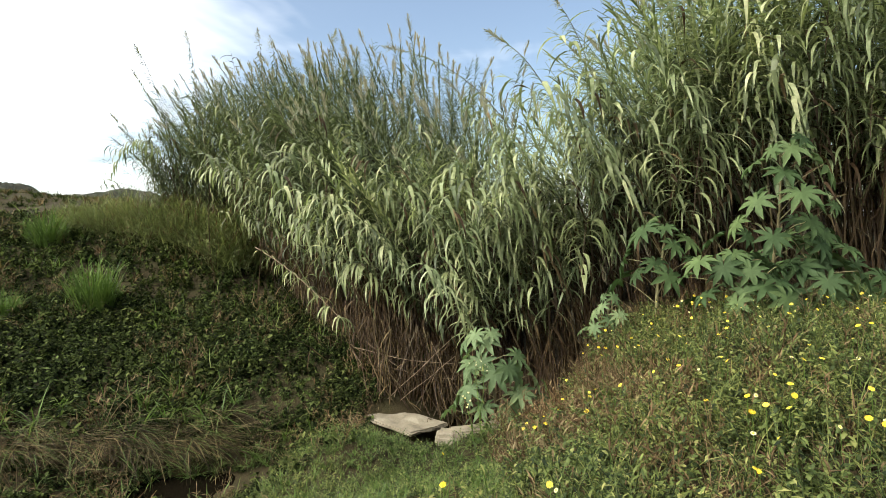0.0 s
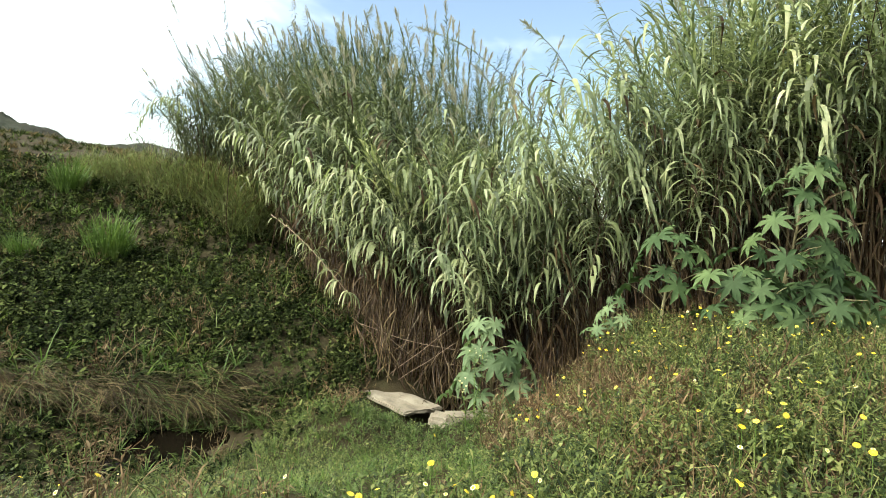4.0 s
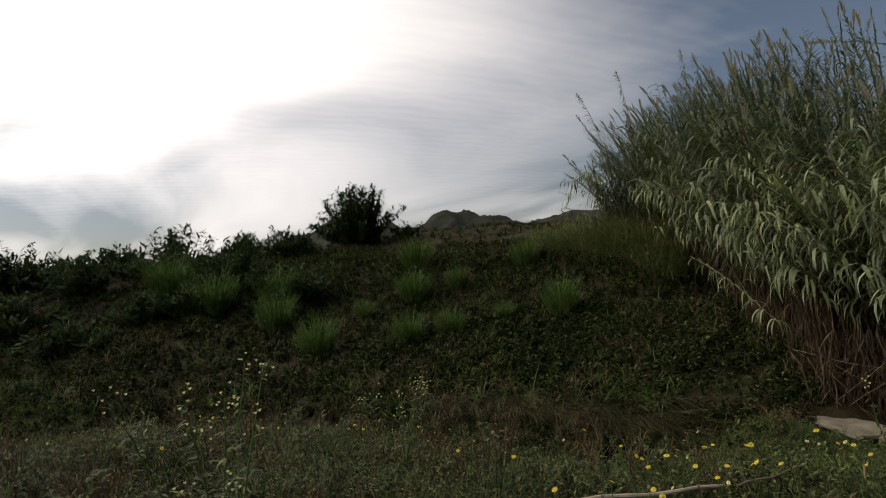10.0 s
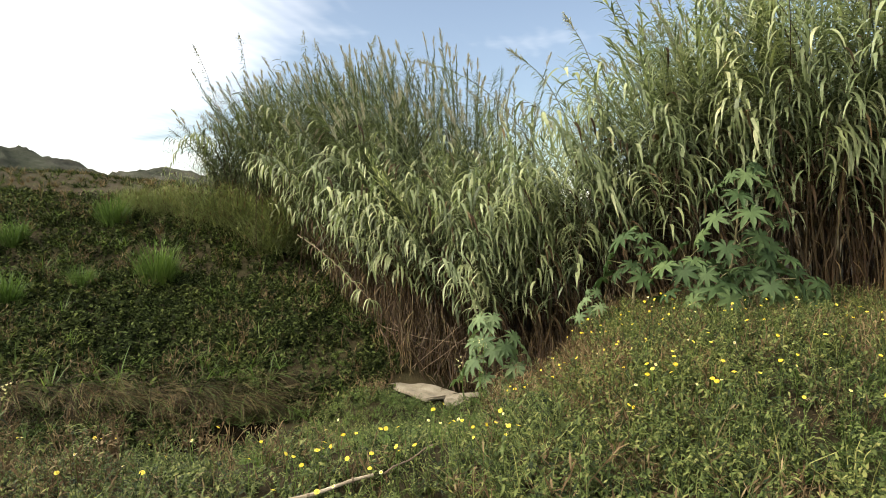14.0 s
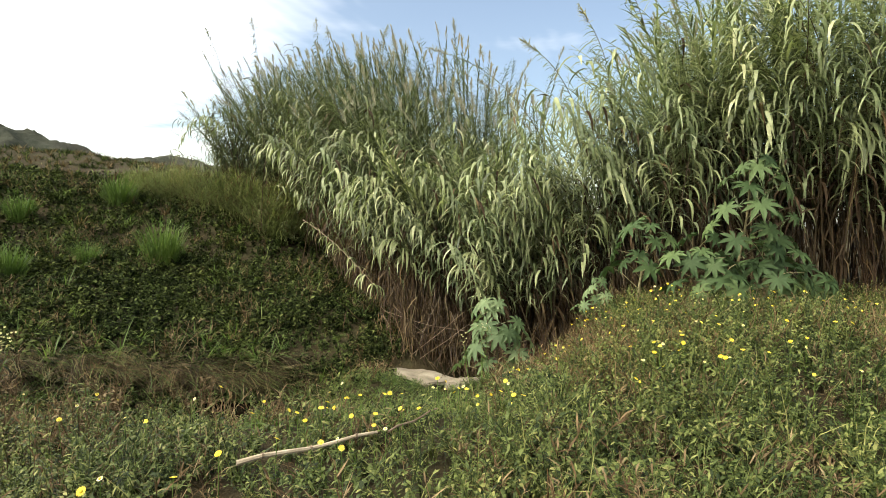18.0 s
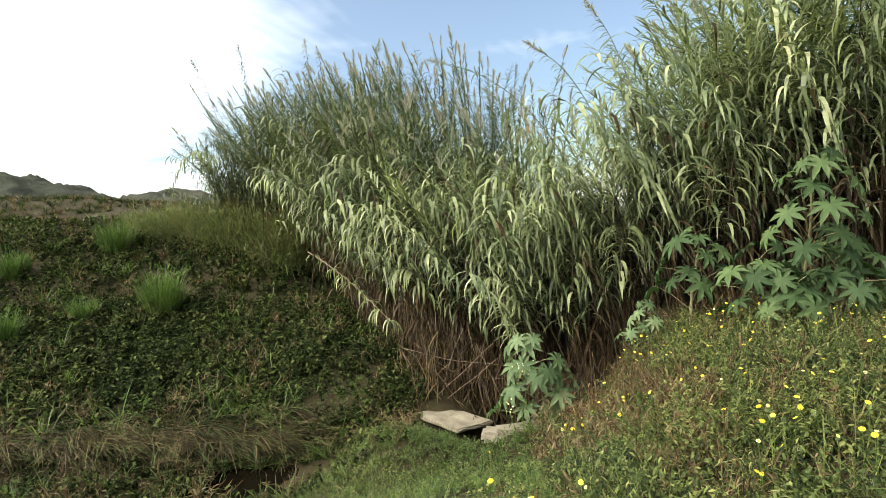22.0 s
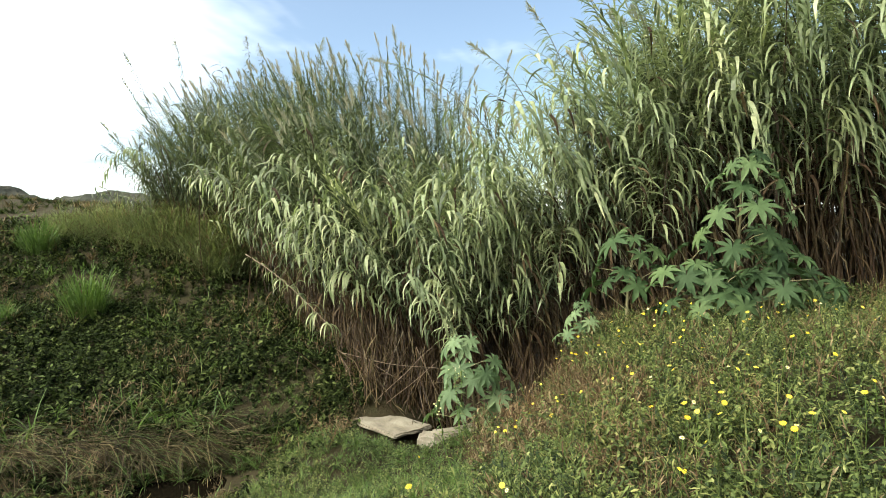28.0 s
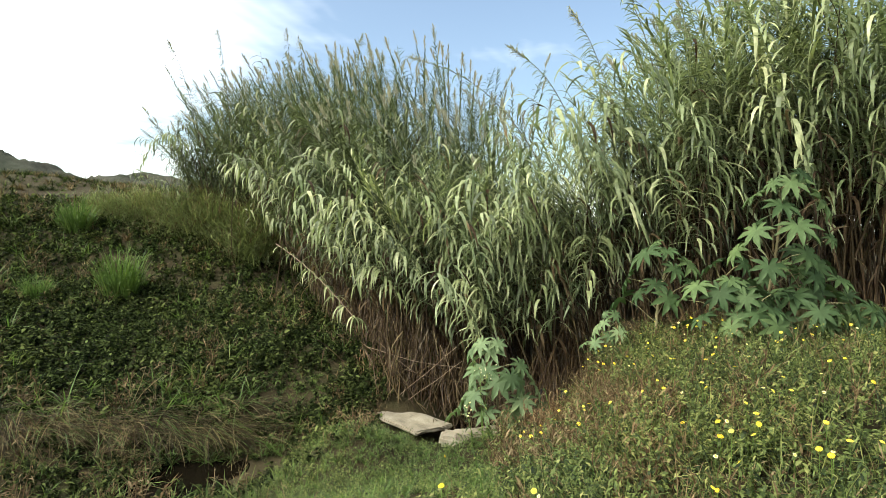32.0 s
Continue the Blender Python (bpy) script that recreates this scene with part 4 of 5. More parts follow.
def twiggy(r, tall, n):
    """A dead weed: bare forking twigs with a few shrivelled heads."""
    s = Strips()
    for b in range(n):
        az, lean = r.uniform(0, math.tau), r.uniform(0.1, 0.8)
        h = tall * r.uniform(0.5, 1.1)
        tip = Vector((math.cos(az) * math.sin(lean) * h, math.sin(az) * math.sin(lean) * h, h * math.cos(lean)))
        mid = tip * 0.5 + Vector((r.uniform(-0.03, 0.03), r.uniform(-0.03, 0.03), 0.03))
        s.tube([(0, 0, 0), mid, tip], 0.003, 0.0014, 1, 3)
        for k in range(3):
            c = mid.lerp(tip, r.random())
            s.blade(c, r.uniform(0, math.tau), r.uniform(0, 1.2), r.uniform(0.03, 0.09), 0.010, r.uniform(0, 1), 1, 2)
    return s


r = random.Random(5)
WEED_MATS = [WEED_LEAF, WEED_DRY, GRASS, BANK_LEAF_SHADED]
WEEDS = {
    "leafy": [weed(r, 0.27, 15, 0.034, 0.022, 0, 0, 4).arrays() for _ in range(7)],
    "fine": [weed(r, 0.34, 12, 0.038, 0.010, 0, 0, 4).arrays() for _ in range(6)],
    "broad": [leaf_rosette(r, 12, 0.062, 0.034, (0.1, 0.9), (0.6, 1.6), 0).arrays() for _ in range(5)],
    "grass": [leaf_rosette(r, 15, 0.24, 0.008, (0.8, 1.5), (0.3, 1.4), 2).arrays() for _ in range(5)],
    "dry": [twiggy(r, 0.30, 6).arrays() for _ in range(6)],
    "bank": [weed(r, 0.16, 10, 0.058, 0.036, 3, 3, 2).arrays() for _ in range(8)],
}
KINDS, WEED_LIST = {}, []
for key, vs in WEEDS.items():
    KINDS[key] = list(range(len(WEED_LIST), len(WEED_LIST) + len(vs)))
    WEED_LIST += vs


def sow(r, count, box, pick):
    """Rows of weeds over a rectangle; pick(x, y, d) gives a kind and a size, or nothing."""
    xs = np.array([r.uniform(box[0], box[1]) for _ in range(count)])
    ys = np.array([r.uniform(box[2], box[3]) for _ in range(count)])
    zs, ds = height(xs, ys), across(xs, ys)
    rows = []
    for x, y, z, d in zip(xs, ys, zs, ds):
        got = pick(x, y, d)
        if got:
            kind, size = got
            rows.append((r.choice(KINDS[kind]), x, y, z - 0.01, r.uniform(0, math.tau), size * r.uniform(0.7, 1.25), r.uniform(0, math.tau), abs(r.gauss(0, 0.18)), r.uniform(0.85, 1.2)))
    return rows


def patch(x, y, f, seed):
    return noise.noise(Vector((x * f + seed, y * f - seed, seed * 0.7)))


def lawn(x, y):
    """Positive on the mown grass towards the path, with an uneven edge."""
    return x - 2.45 - 0.70 * max(0.0, y - 1.6) + 0.3 * patch(x, y, 0.9, 12)


def near_side(x, y, d):
    if (d > -0.75 and not (-2.2 < x < 0.1 and d > -1.6 and y < 7.6 and d < 0.35)) or z_blocked(x, y):
        return None
    p, q, u = patch(x, y, 0.55, 3), patch(x, y, 1.3, 8), RW.random()
    hump = x > 0.6 and y > 1.2
    if lawn(x, y) > 0:
        return None
    size = 1.0 if hump else 0.85
    if hump and patch(x, y, 1.7, 6) > 0.33 and u < 0.55:
        return ("dry", 0.7) if u < 0.12 else None
    if x < -2.0 and d > -2.9:
        return (("bank" if u < 0.5 else "grass" if u < 0.7 else "leafy" if u < 0.85 else "dry"), 0.62) if d < -1.0 else None
    if hump and ((p > 0.38 and u < 0.38) or (x < 1.9 and y > 4.0 and u < 0.6)):
        return "dry", size * 0.95
    if hump and x > 2.3 and y < 3.4 and q > -0.1:
        return ("broad" if u < 0.55 else "leafy" if u < 0.9 else "fine"), size
    if hump:
        return ("fine" if u < 0.36 else "leafy" if u < 0.80 else "broad" if u < 0.84 else "grass" if u < 0.87 else "dry"), size
    if x > -2.6 and y > 3.2:
        return ("grass" if u < 0.62 else "leafy" if u < 0.92 else "fine"), 0.62
    return ("dry" if u < 0.16 + 0.24 * (q > 0.1) else "fine" if u < 0.55 else "leafy" if u < 0.88 else "bank" if u < 0.95 else "grass"), size


def z_blocked(x, y):
    return (-0.1 < x < 1.25 and 6.05 < y < 6.95)


RW = random.Random(21)
rows = sow(RW, 1500, (-2.8, 0.9, 4.4, 7.5), lambda x, y, d: (("grass" if RW.random() < 0.5 else "leafy"), 0.58) if d < -0.45 and not z_blocked(x, y) else None)
rows += sow(RW, 5900, (0.4, 6.8, 0.8, 7.4), near_side) + sow(RW, 5200, (-6.5, 2.4, -2.2, 6.8), near_side) + sow(RW, 3400, (-15.0, -4.0, -9.5, 4.5), near_side) + sow(RW, 900, (-6.0, -1.0, -5.5, -2.0), near_side)
rows += sow(RW, 420, (-3.4, -1.0, 0.5, 2.0), lambda x, y, d: ("fine" if RW.random() < 0.5 else "dry" if RW.random() < 0.4 else "leafy", 0.85)) + sow(RW, 700, (-19.0, -12.5, -0.5, 3.0), lambda x, y, d: ("bank" if RW.random() < 0.7 else "grass", 1.7))
weeds = new("weeds", scatter("weeds", WEED_LIST, rows, WEED_MATS))
tagged(weeds, "tangled green and withered weeds covering the near bank", "weeds", kind="stuff")
RW = random.Random(22)
rows = sow(RW, 11500, (1.6, 8.6, 0.6, 7.0), lambda x, y, d: (("grass" if RW.random() < 0.8 else "leafy"), 0.5) if lawn(x, y) > -0.15 else None)
rows += sow(RW, 5200, (-3.5, 9.0, -6.5, 1.0), lambda x, y, d: (("grass" if RW.random() < 0.6 else "fine" if RW.random() < 0.6 else "leafy"), 0.5) if (y < 0.65 and x > 2.2) or y < -2.0 else None)
rows += sow(RW, 900, (7.8, 12.0, 0.0, 6.8), lambda x, y, d: ("grass", 0.5))
grass = new("grass", scatter("grass", WEED_LIST, rows, WEED_MATS))
tagged(grass, "short green grass beside the path", "grass", kind="stuff")


def far_side(x, y, d):
    if d < 0.3 or (x < -2.0 and d < 1.0) or (d < 1.7 and -0.95 < x < 0.3) or math.hypot(x + 0.53, y - 8.5) < 0.62:
        return None
    if x > -1.0 and d > 2.5:
        return None
    u, p = RW.random(), patch(x, y, 0.35, 5)
    if d < 2.2 and p > 0.25 and u < 0.3:
        return ("dry" if u < 0.06 else "grass"), 0.6
    thin = 0.5 if patch(x, y, 0.5, 9) > 0.22 else 0.9
    if u > thin:
        return None
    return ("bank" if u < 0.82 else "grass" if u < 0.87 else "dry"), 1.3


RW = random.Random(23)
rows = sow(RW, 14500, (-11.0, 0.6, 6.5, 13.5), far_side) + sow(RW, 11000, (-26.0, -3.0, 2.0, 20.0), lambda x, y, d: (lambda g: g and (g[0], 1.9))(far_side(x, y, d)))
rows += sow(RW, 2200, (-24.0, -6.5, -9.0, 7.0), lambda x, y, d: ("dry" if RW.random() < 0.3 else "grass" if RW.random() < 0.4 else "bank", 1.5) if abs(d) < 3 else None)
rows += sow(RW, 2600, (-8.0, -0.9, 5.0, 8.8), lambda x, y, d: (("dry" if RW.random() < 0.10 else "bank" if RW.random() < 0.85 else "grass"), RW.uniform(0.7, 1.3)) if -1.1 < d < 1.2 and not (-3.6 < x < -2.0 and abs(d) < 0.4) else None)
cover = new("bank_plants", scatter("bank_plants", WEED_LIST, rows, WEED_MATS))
tagged(cover, "low leafy plants creeping over the far bank, shade darkened into their leaf colour", "ground cover", kind="stuff")

# brush and coarse growth over the rest of the bank, up to its crest
r = random.Random(31)
BRUSH = [leaf_rosette(r, 26, 0.42, 0.030, (0.5, 1.5), (0.4, 1.6), 0).arrays() for _ in range(5)] + [leaf_rosette(r, 22, 0.45, 0.03, (0.6, 1.5), (0.3, 1.2), 1).arrays() for _ in range(3)]
rows = []
for _ in range(5200):
    a, d = radians(r.uniform(25, 105)), 11 + 30 * r.random() ** 0.8
    x, y = 0.8 - math.sin(a) * d, -1.0 + math.cos(a) * d
    dd = float(across(x, y))
    if dd > 4.5 and patch(x, y, 0.25, 2) > -0.4:
        rows.append((r.randrange(5) if r.random() < 0.8 else 5 + r.randrange(3), x, y, gz(x, y) - 0.03, r.uniform(0, math.tau), r.uniform(0.5, 1.15), 0, 0, r.uniform(0.7, 1.1)))
# the slope's shade is put into the brush's leaf colour
brush = new("brush", scatter("brush", BRUSH, rows, [BANK_LEAF_SHADED, WEED_DRY]))
tagged(brush, "scrubby brush over the rising bank, shade darkened into its leaf colour", "brush", kind="stuff")

# coarse growth skirting the open end of the reeds
SKIRT = []
for k in range(5):
    st = Strips()
    for j in range(130):
        a, d, h = r.uniform(0, math.tau), 0.5 * math.sqrt(r.random()), r.random()
        st.blade((math.cos(a) * d, math.sin(a) * d, 1.25 * h * (1 - 0.9 * d)), a + r.gauss(0, 1.0), r.uniform(0.5, 1.4), r.uniform(0.16, 0.36), 0.018, r.uniform(0.2, 1.2), 0 if r.random() < 0.93 else 1, 3, r.uniform(-0.6, 0.6))
    SKIRT.append(st.arrays())
rows = []
for _ in range(340):
    q = r.random()
    x, y = -11.8 + 6.4 * q + r.gauss(0, 0.35), 18.5 - 1.7 * q + r.gauss(0, 0.45)
    rows.append((r.randrange(5), x, y, gz(x, y) - 0.05, r.uniform(0, math.tau), r.uniform(0.7, 1.15) * (0.6 + 0.9 * q), 0, 0, r.uniform(0.8, 1.3)))
skirt = new("scrub", scatter("scrub", SKIRT, rows, [SCRUB_LEAF, WEED_DRY]))
tagged(skirt, "olive-green coarse scrub skirting the open end of the reeds", "scrub", kind="stuff")

# withered grass hanging over the ditch edge
STRAWS = []
for k in range(6):
    s = Strips()
    for j in range(18):
        s.blade((r.uniform(-0.2, 0.2), r.uniform(-0.2, 0.2), r.uniform(0, 0.12)), r.gauss(0, 0.45), r.uniform(0.35, 0.95), r.uniform(0.7, 1.25), 0.012, r.uniform(0.6, 1.5), 0 if r.random() < 0.8 else 1, 6, r.uniform(-0.5, 0.5))
    STRAWS.append(s.arrays())
rows = []
for _ in range(190):
    t = r.random()
    x, y = -7.6 + 4.6 * t + r.uniform(-0.5, 0.5), 6.9 + 1.0 * t + abs(r.gauss(0, 0.28))
    rows.append((r.randrange(6), x, y, gz(x, y) + 0.05, math.atan2(-0.2, 1.0) + r.gauss(0, 0.35), r.uniform(0.55, 0.9), 0, 0, r.uniform(0.45, 0.75)))
for _ in range(90):
    t = r.random()
    x, y = -7.4 + 4.6 * t, 6.55 + 1.2 * t + r.gauss(0, 0.2)
    rows.append((r.randrange(6), x, y, gz(x, y) + r.uniform(-0.1, 0.2), r.uniform(0, math.tau), r.uniform(0.3, 0.5), 0, 0, r.uniform(0.7, 1.2)))
tussock = new("hanging_grass", scatter("hanging_grass", STRAWS, rows, [STRAW, GRASS]))
tagged(tussock, "withered straw-coloured grass hanging over the ditch edge", "grass", kind="stuff")

# ---- bright green tufts on the bank ----
def tuft_mesh(seed):
    r = random.Random(seed)
    s = Strips()
    for k in range(190):
        a, d = r.uniform(0, math.tau), 0.36 * math.sqrt(r.random())
        h = r.uniform(0.45, 0.9) * (1.15 - d)
        s.blade((math.cos(a) * d * 0.6, math.sin(a) * d * 0.6, 0), a + r.gauss(0, 0.5), r.uniform(1.1, 1.5), h, 0.020, r.uniform(0.1, 0.5), 0, 4, r.uniform(-0.5, 0.5))
        for j in range(2):
            c = (math.cos(a) * d, math.sin(a) * d, h * r.uniform(0.3, 0.85))
            s.blade(c, r.uniform(0, math.tau), r.uniform(0.5, 1.3), r.uniform(0.08, 0.16), 0.018, r.uniform(0, 0.8), 0, 2)
    return strip_mesh("tuft_foliage", s, [TUFT_LEAF])


TUFTS = [tuft_mesh(k) for k in range(4)]
for k, (x, y, s, words) in enumerate((
        (-7.4, 12.6, 1.05, "bright feathery green tuft on the dark bank"), (-13.2, 12.9, 1.15, "tall feathery green tuft high on the bank"),
        (-10.3, 9.6, 0.9, "small green tuft low on the bank"), (-9.6, 10.5, 0.8, "small green tuft low on the bank"), (-12.4, 8.2, 1.1, "green tuft beside the ditch bank"),
        (-17.5, 10.5, 1.5, "broad feathery green bush on the slope"), (-19.5, 9.0, 1.6, "broad feathery green bush on the slope"), (-10.9, 16.3, 1.0, "green tuft near the crest of the bank"),
        (-15.5, 15.5, 1.3, "yellow-green tuft high on the bank"), (-12.4, 14.2, 0.8, "small yellow-green tuft on the bank"), (-23.0, 9.0, 1.7, "broad feathery green bush far down the bank"),
        (-8.9, 12.0, 0.6, "small feathery tuft beside a larger one"), (-13.9, 11.2, 0.7, "small feathery tuft on the slope"), (-15.9, 9.2, 1.2, "green tuft on the lower slope"))):
    t = thing("green_tuft", (x, y, gz(x, y) - 0.04), words, "plant", "green tufts on the bank", 57.0 * k)
    part("foliage", TUFTS[k % 4], None, t, "", Matrix.Scale(1.45 * s, 4))

# ---- shrubs along the crest ----
def shrub(at, wide, tall, label, seed, shoots=30, category="shrub"):
    r = random.Random(seed)
    ob = thing("shrub", at, label, category, "shrubs along the crest")
    wood, leaf = Strips(), Strips()
    for k in range(shoots):
        a, e = r.uniform(0, math.tau), r.uniform(0.0, 1.0)
        h = tall * r.uniform(0.55, 1.08) * (1 - 0.45 * e * e)
        end = Vector((math.cos(a) * wide * 0.5 * e, math.sin(a) * wide * 0.5 * e, h))
        base = Vector((end.x * 0.25, end.y * 0.25, 0))
        pts = [base.lerp(end, t) + Vector((r.uniform(-0.05, 0.05), r.uniform(-0.05, 0.05), -0.12 * tall * t * (1 - t))) for t in (0, 0.3, 0.6, 1.0)]
        wood.tube(pts, 0.03, 0.006, 0, 4)
        for j in range(int(40 * tall)):
            t = r.uniform(0.12, 1.0)
            i = min(int(t * 3), 2)
            c = pts[i].lerp(pts[i + 1], t * 3 - i) + Vector((r.gauss(0, 0.10), r.gauss(0, 0.10), r.gauss(0, 0.06)))
            leaf.blade(c, r.uniform(0, math.tau), r.uniform(0.0, 1.3), r.uniform(0.20, 0.38), 0.12, r.uniform(0, 0.9), 0, 2, r.uniform(-0.6, 0.6))
    part("wood", strip_mesh("shrub_wood", wood, [TWIG]), None, ob, "thin dark upright branches")
    part("crown", strip_mesh("shrub_crown", leaf, [BUSH_LEAF]), None, ob, "ragged dark leaves")
    return ob


shrub((-26.3, 21.7, gz(-26.3, 21.7) - 0.1), 6.0, 3.6, "large dark leafy shrub against the sky on the crest", 3, 110)
for k, (x, y, w, h) in enumerate(((-35.0, -0.6, 3.0, 1.7), (-34.0, 3.0, 2.2, 1.1), (-31.5, 5.6, 3.6, 1.9), (-30.0, 9.0, 2.4, 1.3), (-28.6, 12.0, 3.4, 1.8), (-28.2, 15.5, 2.4, 1.2), (-33.0, -4.5, 3.0, 1.2), (-25.0, 16.5, 2.0, 1.0), (-24.2, 24.0, 1.6, 0.9))):
    shrub((x, y, gz(x, y) - 0.08), 1.5 * w, 1.25 * h, "low dark shrub on the skyline of the bank", 10 + k, int(9 * w))

r = random.Random(88)
for k in range(14):
    a, d = radians(56 + 46 * (k + r.random()) / 14), r.uniform(22, 27)
    x, y = 1.5 - math.sin(a) * d, -1.2 + math.cos(a) * d
    shrub((x, y, gz(x, y) - 0.08), r.uniform(2.6, 4.2), r.uniform(1.0, 1.7), "dark rounded shrub below the crest of the bank", 60 + k, 34)
for k in range(22):
    a, d = radians(54 + 50 * (k + r.random()) / 22), r.uniform(29, 35)
    x, y = 1.5 - math.sin(a) * d, -1.2 + math.cos(a) * d
    shrub((x, y, gz(x, y) - 0.08), r.uniform(2.8, 4.6), r.uniform(0.9, 1.8), "dark ragged shrub in the row along the crest", 90 + k, 30)

# ---- yellow daisies ----
def ring_mesh(name, n, r0, r1, mat, lift=0.006):
    bm = bmesh.new()
    for k in range(n):
        a, h = math.tau * k / n, math.tau / n * 0.46
        p = [(math.cos(a - h) * r0, math.sin(a - h) * r0, 0.004), (math.cos(a - h * 0.9) * r1 * 0.85, math.sin(a - h * 0.9) * r1 * 0.85, lift), (math.cos(a) * r1, math.sin(a) * r1, lift * 0.7),
             (math.cos(a + h * 0.9) * r1 * 0.85, math.sin(a + h * 0.9) * r1 * 0.85, lift), (math.cos(a + h) * r0, math.sin(a + h) * r0, 0.004)]
        bm.faces.new([bm.verts.new(q) for q in p])
    me = bpy.data.meshes.new(name)
    bm.to_mesh(me)
    bm.free()
    me.materials.append(mat)
    return me


RAY, RAY_PALE = ring_mesh("petals", 13, 0.004, 0.023, PETAL), ring_mesh("petals", 12, 0.004, 0.017, PETAL_TIP)
bm = bmesh.new()
bmesh.ops.create_uvsphere(bm, u_segments=8, v_segments=5, radius=0.008)
bmesh.ops.scale(bm, vec=(1, 1, 0.55), verts=bm.verts)
DISC = bpy.data.meshes.new("disc")
bm.to_mesh(DISC)
bm.free()
DISC.materials.append(PETAL)
s = Strips()
s.tube([(0, 0, -0.30), (0.01, 0.0, -0.15), (0, 0, 0)], 0.0022, 0.0018, 0, 4)
STALK = strip_mesh("flower_stalk", s, [GRASS])


def daisy(at, tilt, turn, size, pale):
    ob = thing("yellow_daisy", at, "pale faded daisy among the weeds" if pale else "yellow daisy on a thin stalk among the weeds", "flower", "daisies in the weeds")
    head = Matrix.Rotation(turn, 4, "Z") @ Matrix.Rotation(tilt, 4, "Y") @ Matrix.Scale(size, 4)
    part("petals", RAY_PALE if pale else RAY, None, ob, "", head)
    part("disc", DISC, None, ob, "", head @ Matrix.Translation((0, 0, 0.006)))
    part("stalk", STALK, None, ob, "", Matrix.Rotation(turn + 1, 4, "Z"))
    return ob


r = random.Random(63)
count = 0
while count < 280:
    if count < 165:
        x, y = r.uniform(-0.6, 4.6), r.uniform(1.3, 6.6)
    elif count < 190:
        x, y = r.gauss(1.0, 0.55), r.gauss(2.6, 0.8)
    else:
        x, y = r.uniform(-6.5, 0.5), r.uniform(-0.5, 5.0)
    d = float(across(x, y))
    if d > -1.6 or lawn(x, y) > 0.3 or patch(x, y, 0.6, 4) < -0.15 or (x > 0.2 and y < 2.0) or (-2.2 < x < 0.1 and y > 2.6) or math.hypot(x - 1.4, y - 1.2) < 1.25:
        continue
    daisy((x, y, gz(x, y) + r.uniform(0.24, 0.36)), r.uniform(0.2, 1.0), r.choice((r.uniform(-2.6, -0.8), r.uniform(0, math.tau))), r.uniform(0.5, 0.82), r.random() < (0.2 if count < 190 else 0.55))
    count += 1

# ---- taller single weeds ----
def tall_weed(at, tall, label, seed, dry=False, heads=True, branches=9):
    """A branching weed: every branch a part that carries its leaves and heads."""
    r = random.Random(seed)
    ob = thing("tall_weed", at, label, "weed", "tall weeds on the near bank")
    mat = WEED_DRY if dry else GRASS
    for k in range(branches):
        wood, leaf, tops = Strips(), Strips(), Strips()
        az, lean = r.uniform(0, math.tau), r.uniform(0.05, 0.5)
        h = tall * r.uniform(0.6, 1.05)
        pts = [Vector((math.cos(az) * math.sin(lean) * h * t, math.sin(az) * math.sin(lean) * h * t, h * math.cos(lean) * t)) + Vector((r.uniform(-0.015, 0.015), r.uniform(-0.015, 0.015), 0)) * (t > 0) for t in (0, 0.3, 0.6, 0.8, 1.0)]
        wood.tube(pts, 0.005, 0.002, 0, 4)
        for j in range(6 if dry else 22):
            t = r.uniform(0.15, 1)
            i = min(int(t * 4), 3)
            c = pts[i].lerp(pts[i + 1], r.random())
            leaf.blade(c, r.uniform(0, math.tau), r.uniform(0.0, 1.0), r.uniform(0.04, 0.09), 0.016, r.uniform(0.3, 1.3), 0, 3)
            if dry:
                e = c + Vector((r.uniform(-0.09, 0.09), r.uniform(-0.09, 0.09), r.uniform(0.02, 0.10)))
                leaf.tube([c, e], 0.002, 0.0012, 0, 3)
        stem = part("branch", strip_mesh("weed_branch", wood, [mat]), None, ob)
        tagged(part("foliage", strip_mesh("weed_foliage", leaf, [WEED_DRY if dry else WEED_LEAF]), None, stem), kind="stuff")
        if heads:
            for j in range(6):
                c = pts[-1] + Vector((r.gauss(0, 0.035), r.gauss(0, 0.035), r.gauss(0, 0.03)))
                for q in range(5):
                    tops.blade(c, q * 1.26, 0.7, 0.013, 0.009, -0.2, 0, 2)
            tagged(part("flower_head", strip_mesh("weed_heads", tops, [PETAL_TIP]), None, stem, "small whitish fluffy heads"), kind="stuff")
    return ob


tall_weed((-1.70, -0.10, gz(-1.70, -0.10)), 1.08, "tall leafy weed with whitish heads", 4, False, True, 11)
tall_weed((-2.6, 1.9, gz(-2.6, 1.9)), 0.75, "branching green weed with pale heads", 5)
WILD = random.Random(55)
for k in range(26):
    x, y = WILD.uniform(-6.2, -1.2), WILD.uniform(-1.2, 3.2)
    if math.hypot(x + 1.7, y + 0.1) < 0.35:
        continue
    brown = WILD.random() < 0.6
    tall_weed((x, y, gz(x, y)), WILD.uniform(0.38, 0.62), "withered brown weed skeleton" if brown else "branching green weed among dry grass", 200 + k, brown, False, 7)
tall_weed((-2.3, 2.9, gz(-2.3, 2.9)), 0.62, "dry brown branching weed at the ditch edge", 6, True, False, 14)
tall_weed((-1.7, 3.1, gz(-1.7, 3.1)), 0.55, "withered brown weed skeleton", 7, True, False, 12)
tall_weed((-2.9, 2.6, gz(-2.9, 2.6)), 0.5, "withered brown weed skeleton", 8, True, False, 12)
tall_weed((0.45, 3.75, gz(0.45, 3.75)), 0.98, "single stalk with a pale woolly head", 9, False, True, 1)
tall_weed((-3.4, 2.1, gz(-3.4, 2.1)), 0.75, "thin dry stalk leaning over the weeds", 12, True, False, 3)
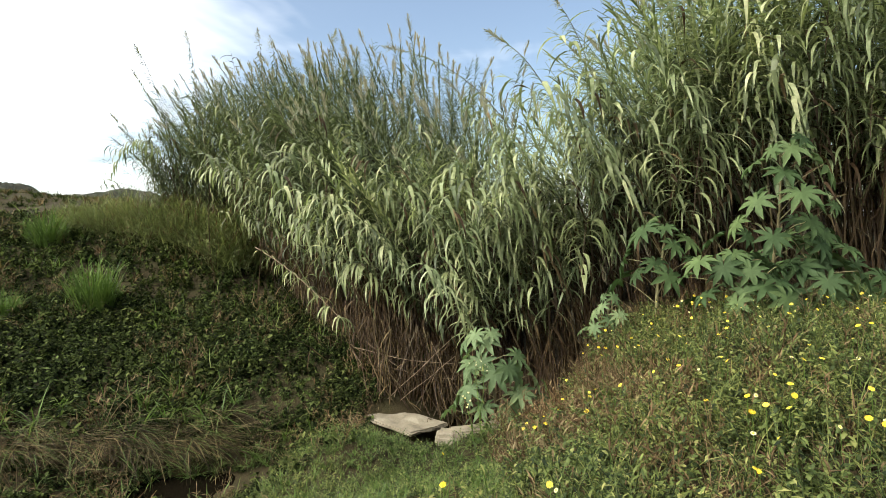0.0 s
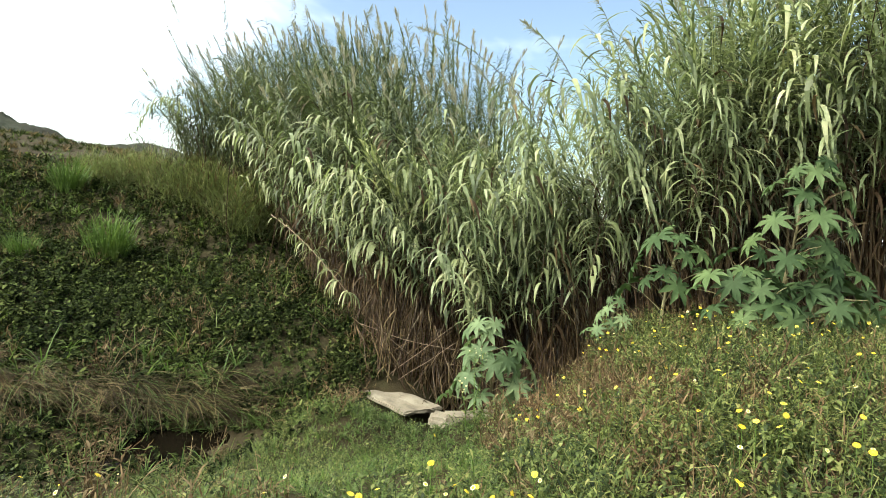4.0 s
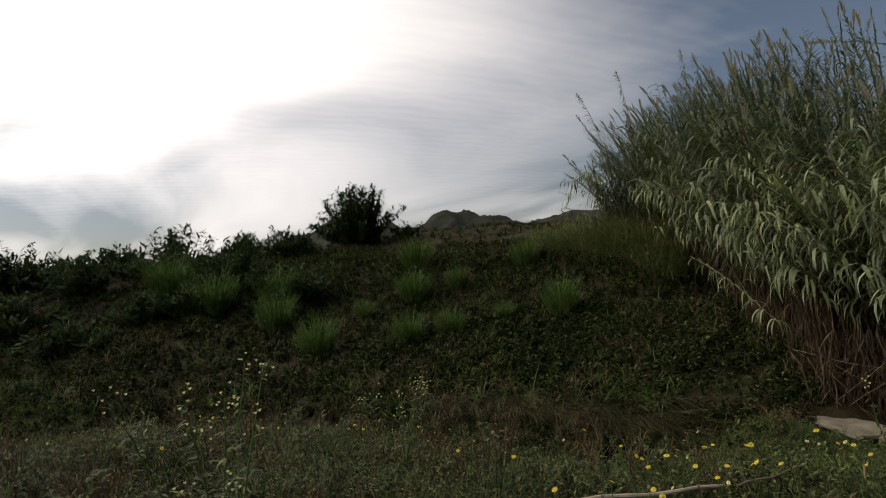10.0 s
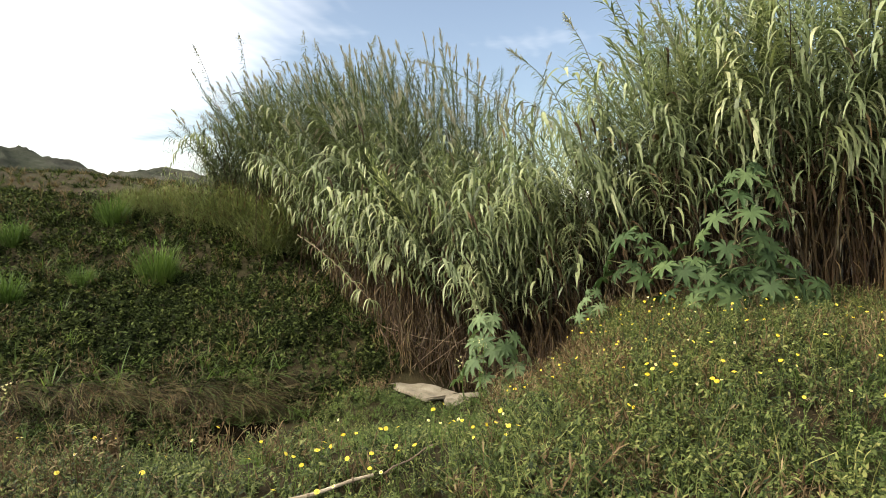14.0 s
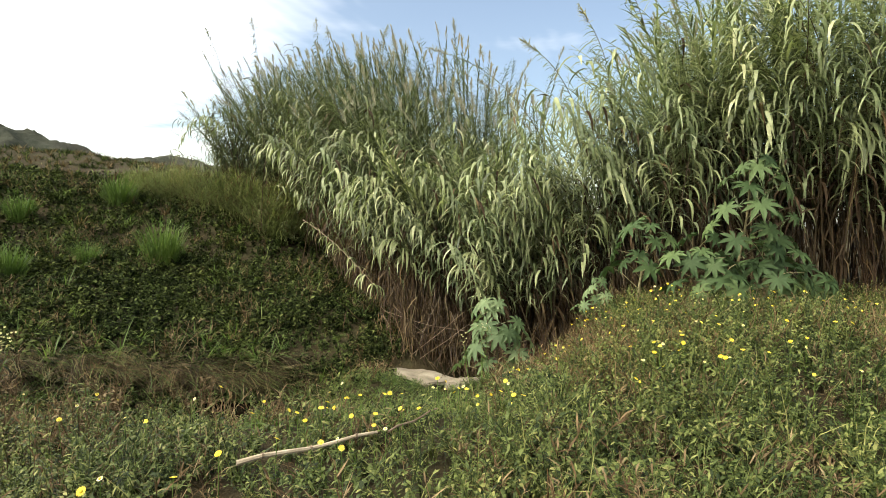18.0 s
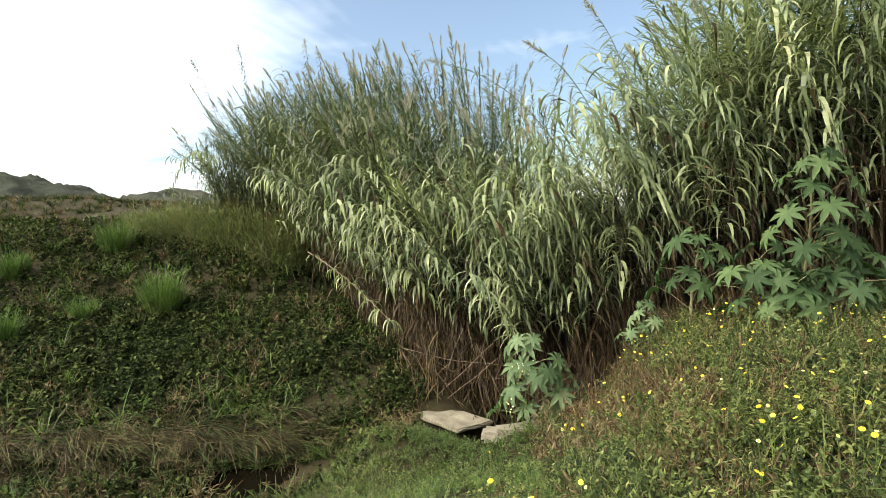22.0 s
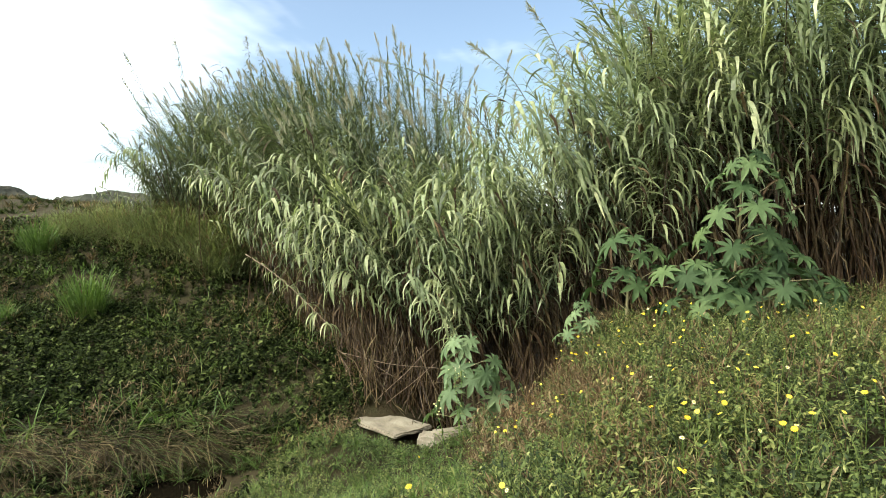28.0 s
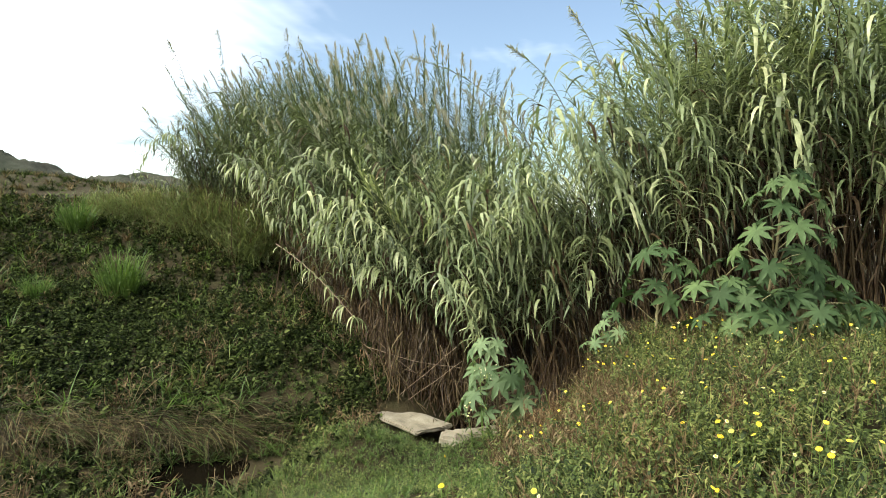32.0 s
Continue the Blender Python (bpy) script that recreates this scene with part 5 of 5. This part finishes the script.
tall_weed((0.5, 6.15, gz(0.5, 6.15)), 0.75, "pale green sow-thistle stem at the culvert edge", 13, False, True, 2)
# ---- at the right: path edge, parked bicycle ----
kerb = thing("path_edge", (7.0, 6.95, gz(7.0, 6.95) + 0.0), "worn pale stone edging along a dirt path", "kerb", turn=-8)
for k, x in enumerate((-0.75, 0.05, 0.9, 1.75, 2.6)):
    part("edge_stone", rough_block((0.78, 0.20, 0.16), 30 + k, 3), CONCRETE, kerb, "", pose(x, 0.02 * math.sin(k * 3), 0.03, 0, 2 * math.sin(k), 3 * math.sin(k * 2)))
bm = rough_block((4.6, 0.75, 0.08), 41, 9, 0.02)
dirt = tagged(new("dirt_path", bpy.data.meshes.new("dirt_path")), "bare brown earth strip before the reeds", "path", kind="structure")
bm.to_mesh(dirt.data)
bm.free()
dirt.data.materials.append(plain("bare_earth", [(0.25, (0.14, 0.095, 0.06)), (0.75, (0.27, 0.20, 0.13))], 3.0, 0.95, 0.1, 0.6, 40, 0.02))
dirt.matrix_world = pose(7.8, 7.45, gz(7.8, 7.45) + 0.01, 0, 0, -8)


def rod(points, r0, r1=None, sides=10):
    s = Strips()
    s.tube([Vector(p) for p in points], r0, r0 if r1 is None else r1, 0, sides)
    return s


def metal(name, s, mat, parent, label="", at=None):
    me = strip_mesh(name, s, [mat])
    me.polygons.foreach_set("use_smooth", [True] * len(me.polygons))
    return part(name, me, None, parent, label, at)


def wheel(parent, at):
    hub = metal("wheel", rod([(0, 0, -0.04), (0, 0, 0.04)], 0.02), STEEL, parent, "", at)
    ring = [(0.33 * math.cos(a), 0.33 * math.sin(a), 0) for a in (math.tau * k / 32 for k in range(33))]
    metal("tyre", rod(ring, 0.020, sides=8), BLACK_RUBBER, hub, "black tyre")
    inner = [(0.305 * math.cos(a), 0.305 * math.sin(a), 0) for a in (math.tau * k / 32 for k in range(33))]
    metal("rim", rod(inner, 0.010, sides=6), STEEL, hub, "grey metal rim")
    sp = Strips()
    for k in range(18):
        a = math.tau * k / 18
        sp.tube([(0, 0, 0.02 * (-1) ** k), (0.30 * math.cos(a), 0.30 * math.sin(a), 0)], 0.0012, 0.0012, 0, 4)
    metal("spokes", sp, STEEL, hub)


# the bicycle lies tipped over in the grass, one end of its bar up; its own x runs from rear to front wheel
bike = thing("bicycle", (2.93, 0.55, 0.0), "dark bicycle lying tipped over in the grass", "bicycle")
bike.matrix_world = pose(2.98, 0.52, gz(2.98, 0.52) - 0.01, -68, 0, 90)
wheel(bike, pose(-0.52, 0, 0.33, 90))
wheel(bike, pose(0.52, 0, 0.33, 90))
metal("frame", rod([(-0.52, 0, 0.33), (-0.08, 0, 0.29), (0.36, 0, 0.74)], 0.018), FRAME_PAINT, bike)
metal("top_tube", rod([(-0.20, 0, 0.72), (0.34, 0, 0.80)], 0.016), FRAME_PAINT, bike)
metal("seat_tube", rod([(-0.08, 0, 0.29), (-0.24, 0, 0.86)], 0.016), FRAME_PAINT, bike)
metal("seat_stay", rod([(-0.52, 0.03, 0.33), (-0.20, 0, 0.72)], 0.009), FRAME_PAINT, bike)
metal("fork", rod([(0.52, 0.05, 0.33), (0.38, 0.03, 0.72), (0.34, 0, 0.88)], 0.012), FRAME_PAINT, bike)
bm = rough_block((0.26, 0.14, 0.06), 50, 2, 0.002, 0.02)
part("saddle", bm, BLACK_RUBBER, bike, "black padded saddle", pose(-0.25, 0, 0.89, 0, -3, 0))
bar = metal("handlebar", rod([(0.30, 0.31, 0.98), (0.33, 0.14, 0.99), (0.35, 0.05, 0.95), (0.35, -0.05, 0.95), (0.33, -0.14, 0.99), (0.30, -0.31, 0.98)], 0.012), FRAME_PAINT, bike)
for sgn in (1, -1):
    metal("grip", rod([(0.315, 0.20 * sgn, 0.985), (0.30, 0.32 * sgn, 0.98)], 0.018), BLACK_RUBBER, bar, "black rubber grip")
    metal("brake_lever", rod([(0.33, 0.17 * sgn, 0.98), (0.40, 0.20 * sgn, 0.95), (0.39, 0.29 * sgn, 0.94)], 0.007), STEEL, bar, "bare metal brake lever")
    metal("lever_clamp", rod([(0.335, 0.155 * sgn, 0.985), (0.325, 0.185 * sgn, 0.985)], 0.020), BLACK_RUBBER, bar)
cable = [(0.39, 0.18, 0.95), (0.47, 0.10, 0.98), (0.46, 0.0, 0.9), (0.40, 0.0, 0.75)]
metal("brake_cable", rod(cable, 0.0035, sides=6), BLACK_RUBBER, bar)

# ---- far off ----
lamp = thing("street_lamp", (-84.0, -5.3, 3.2), "thin grey lamp post far beyond the bank", "street lamp")
metal("pole", rod([(0, 0, -4.0), (0, 0, 3.6)], 0.10, r1=0.06), STEEL, lamp)
part("lamp_head", rough_block((0.5, 1.3, 0.28), 60, 1, 0.0, 0.04), STEEL, lamp, "", pose(0, 0, 3.7))
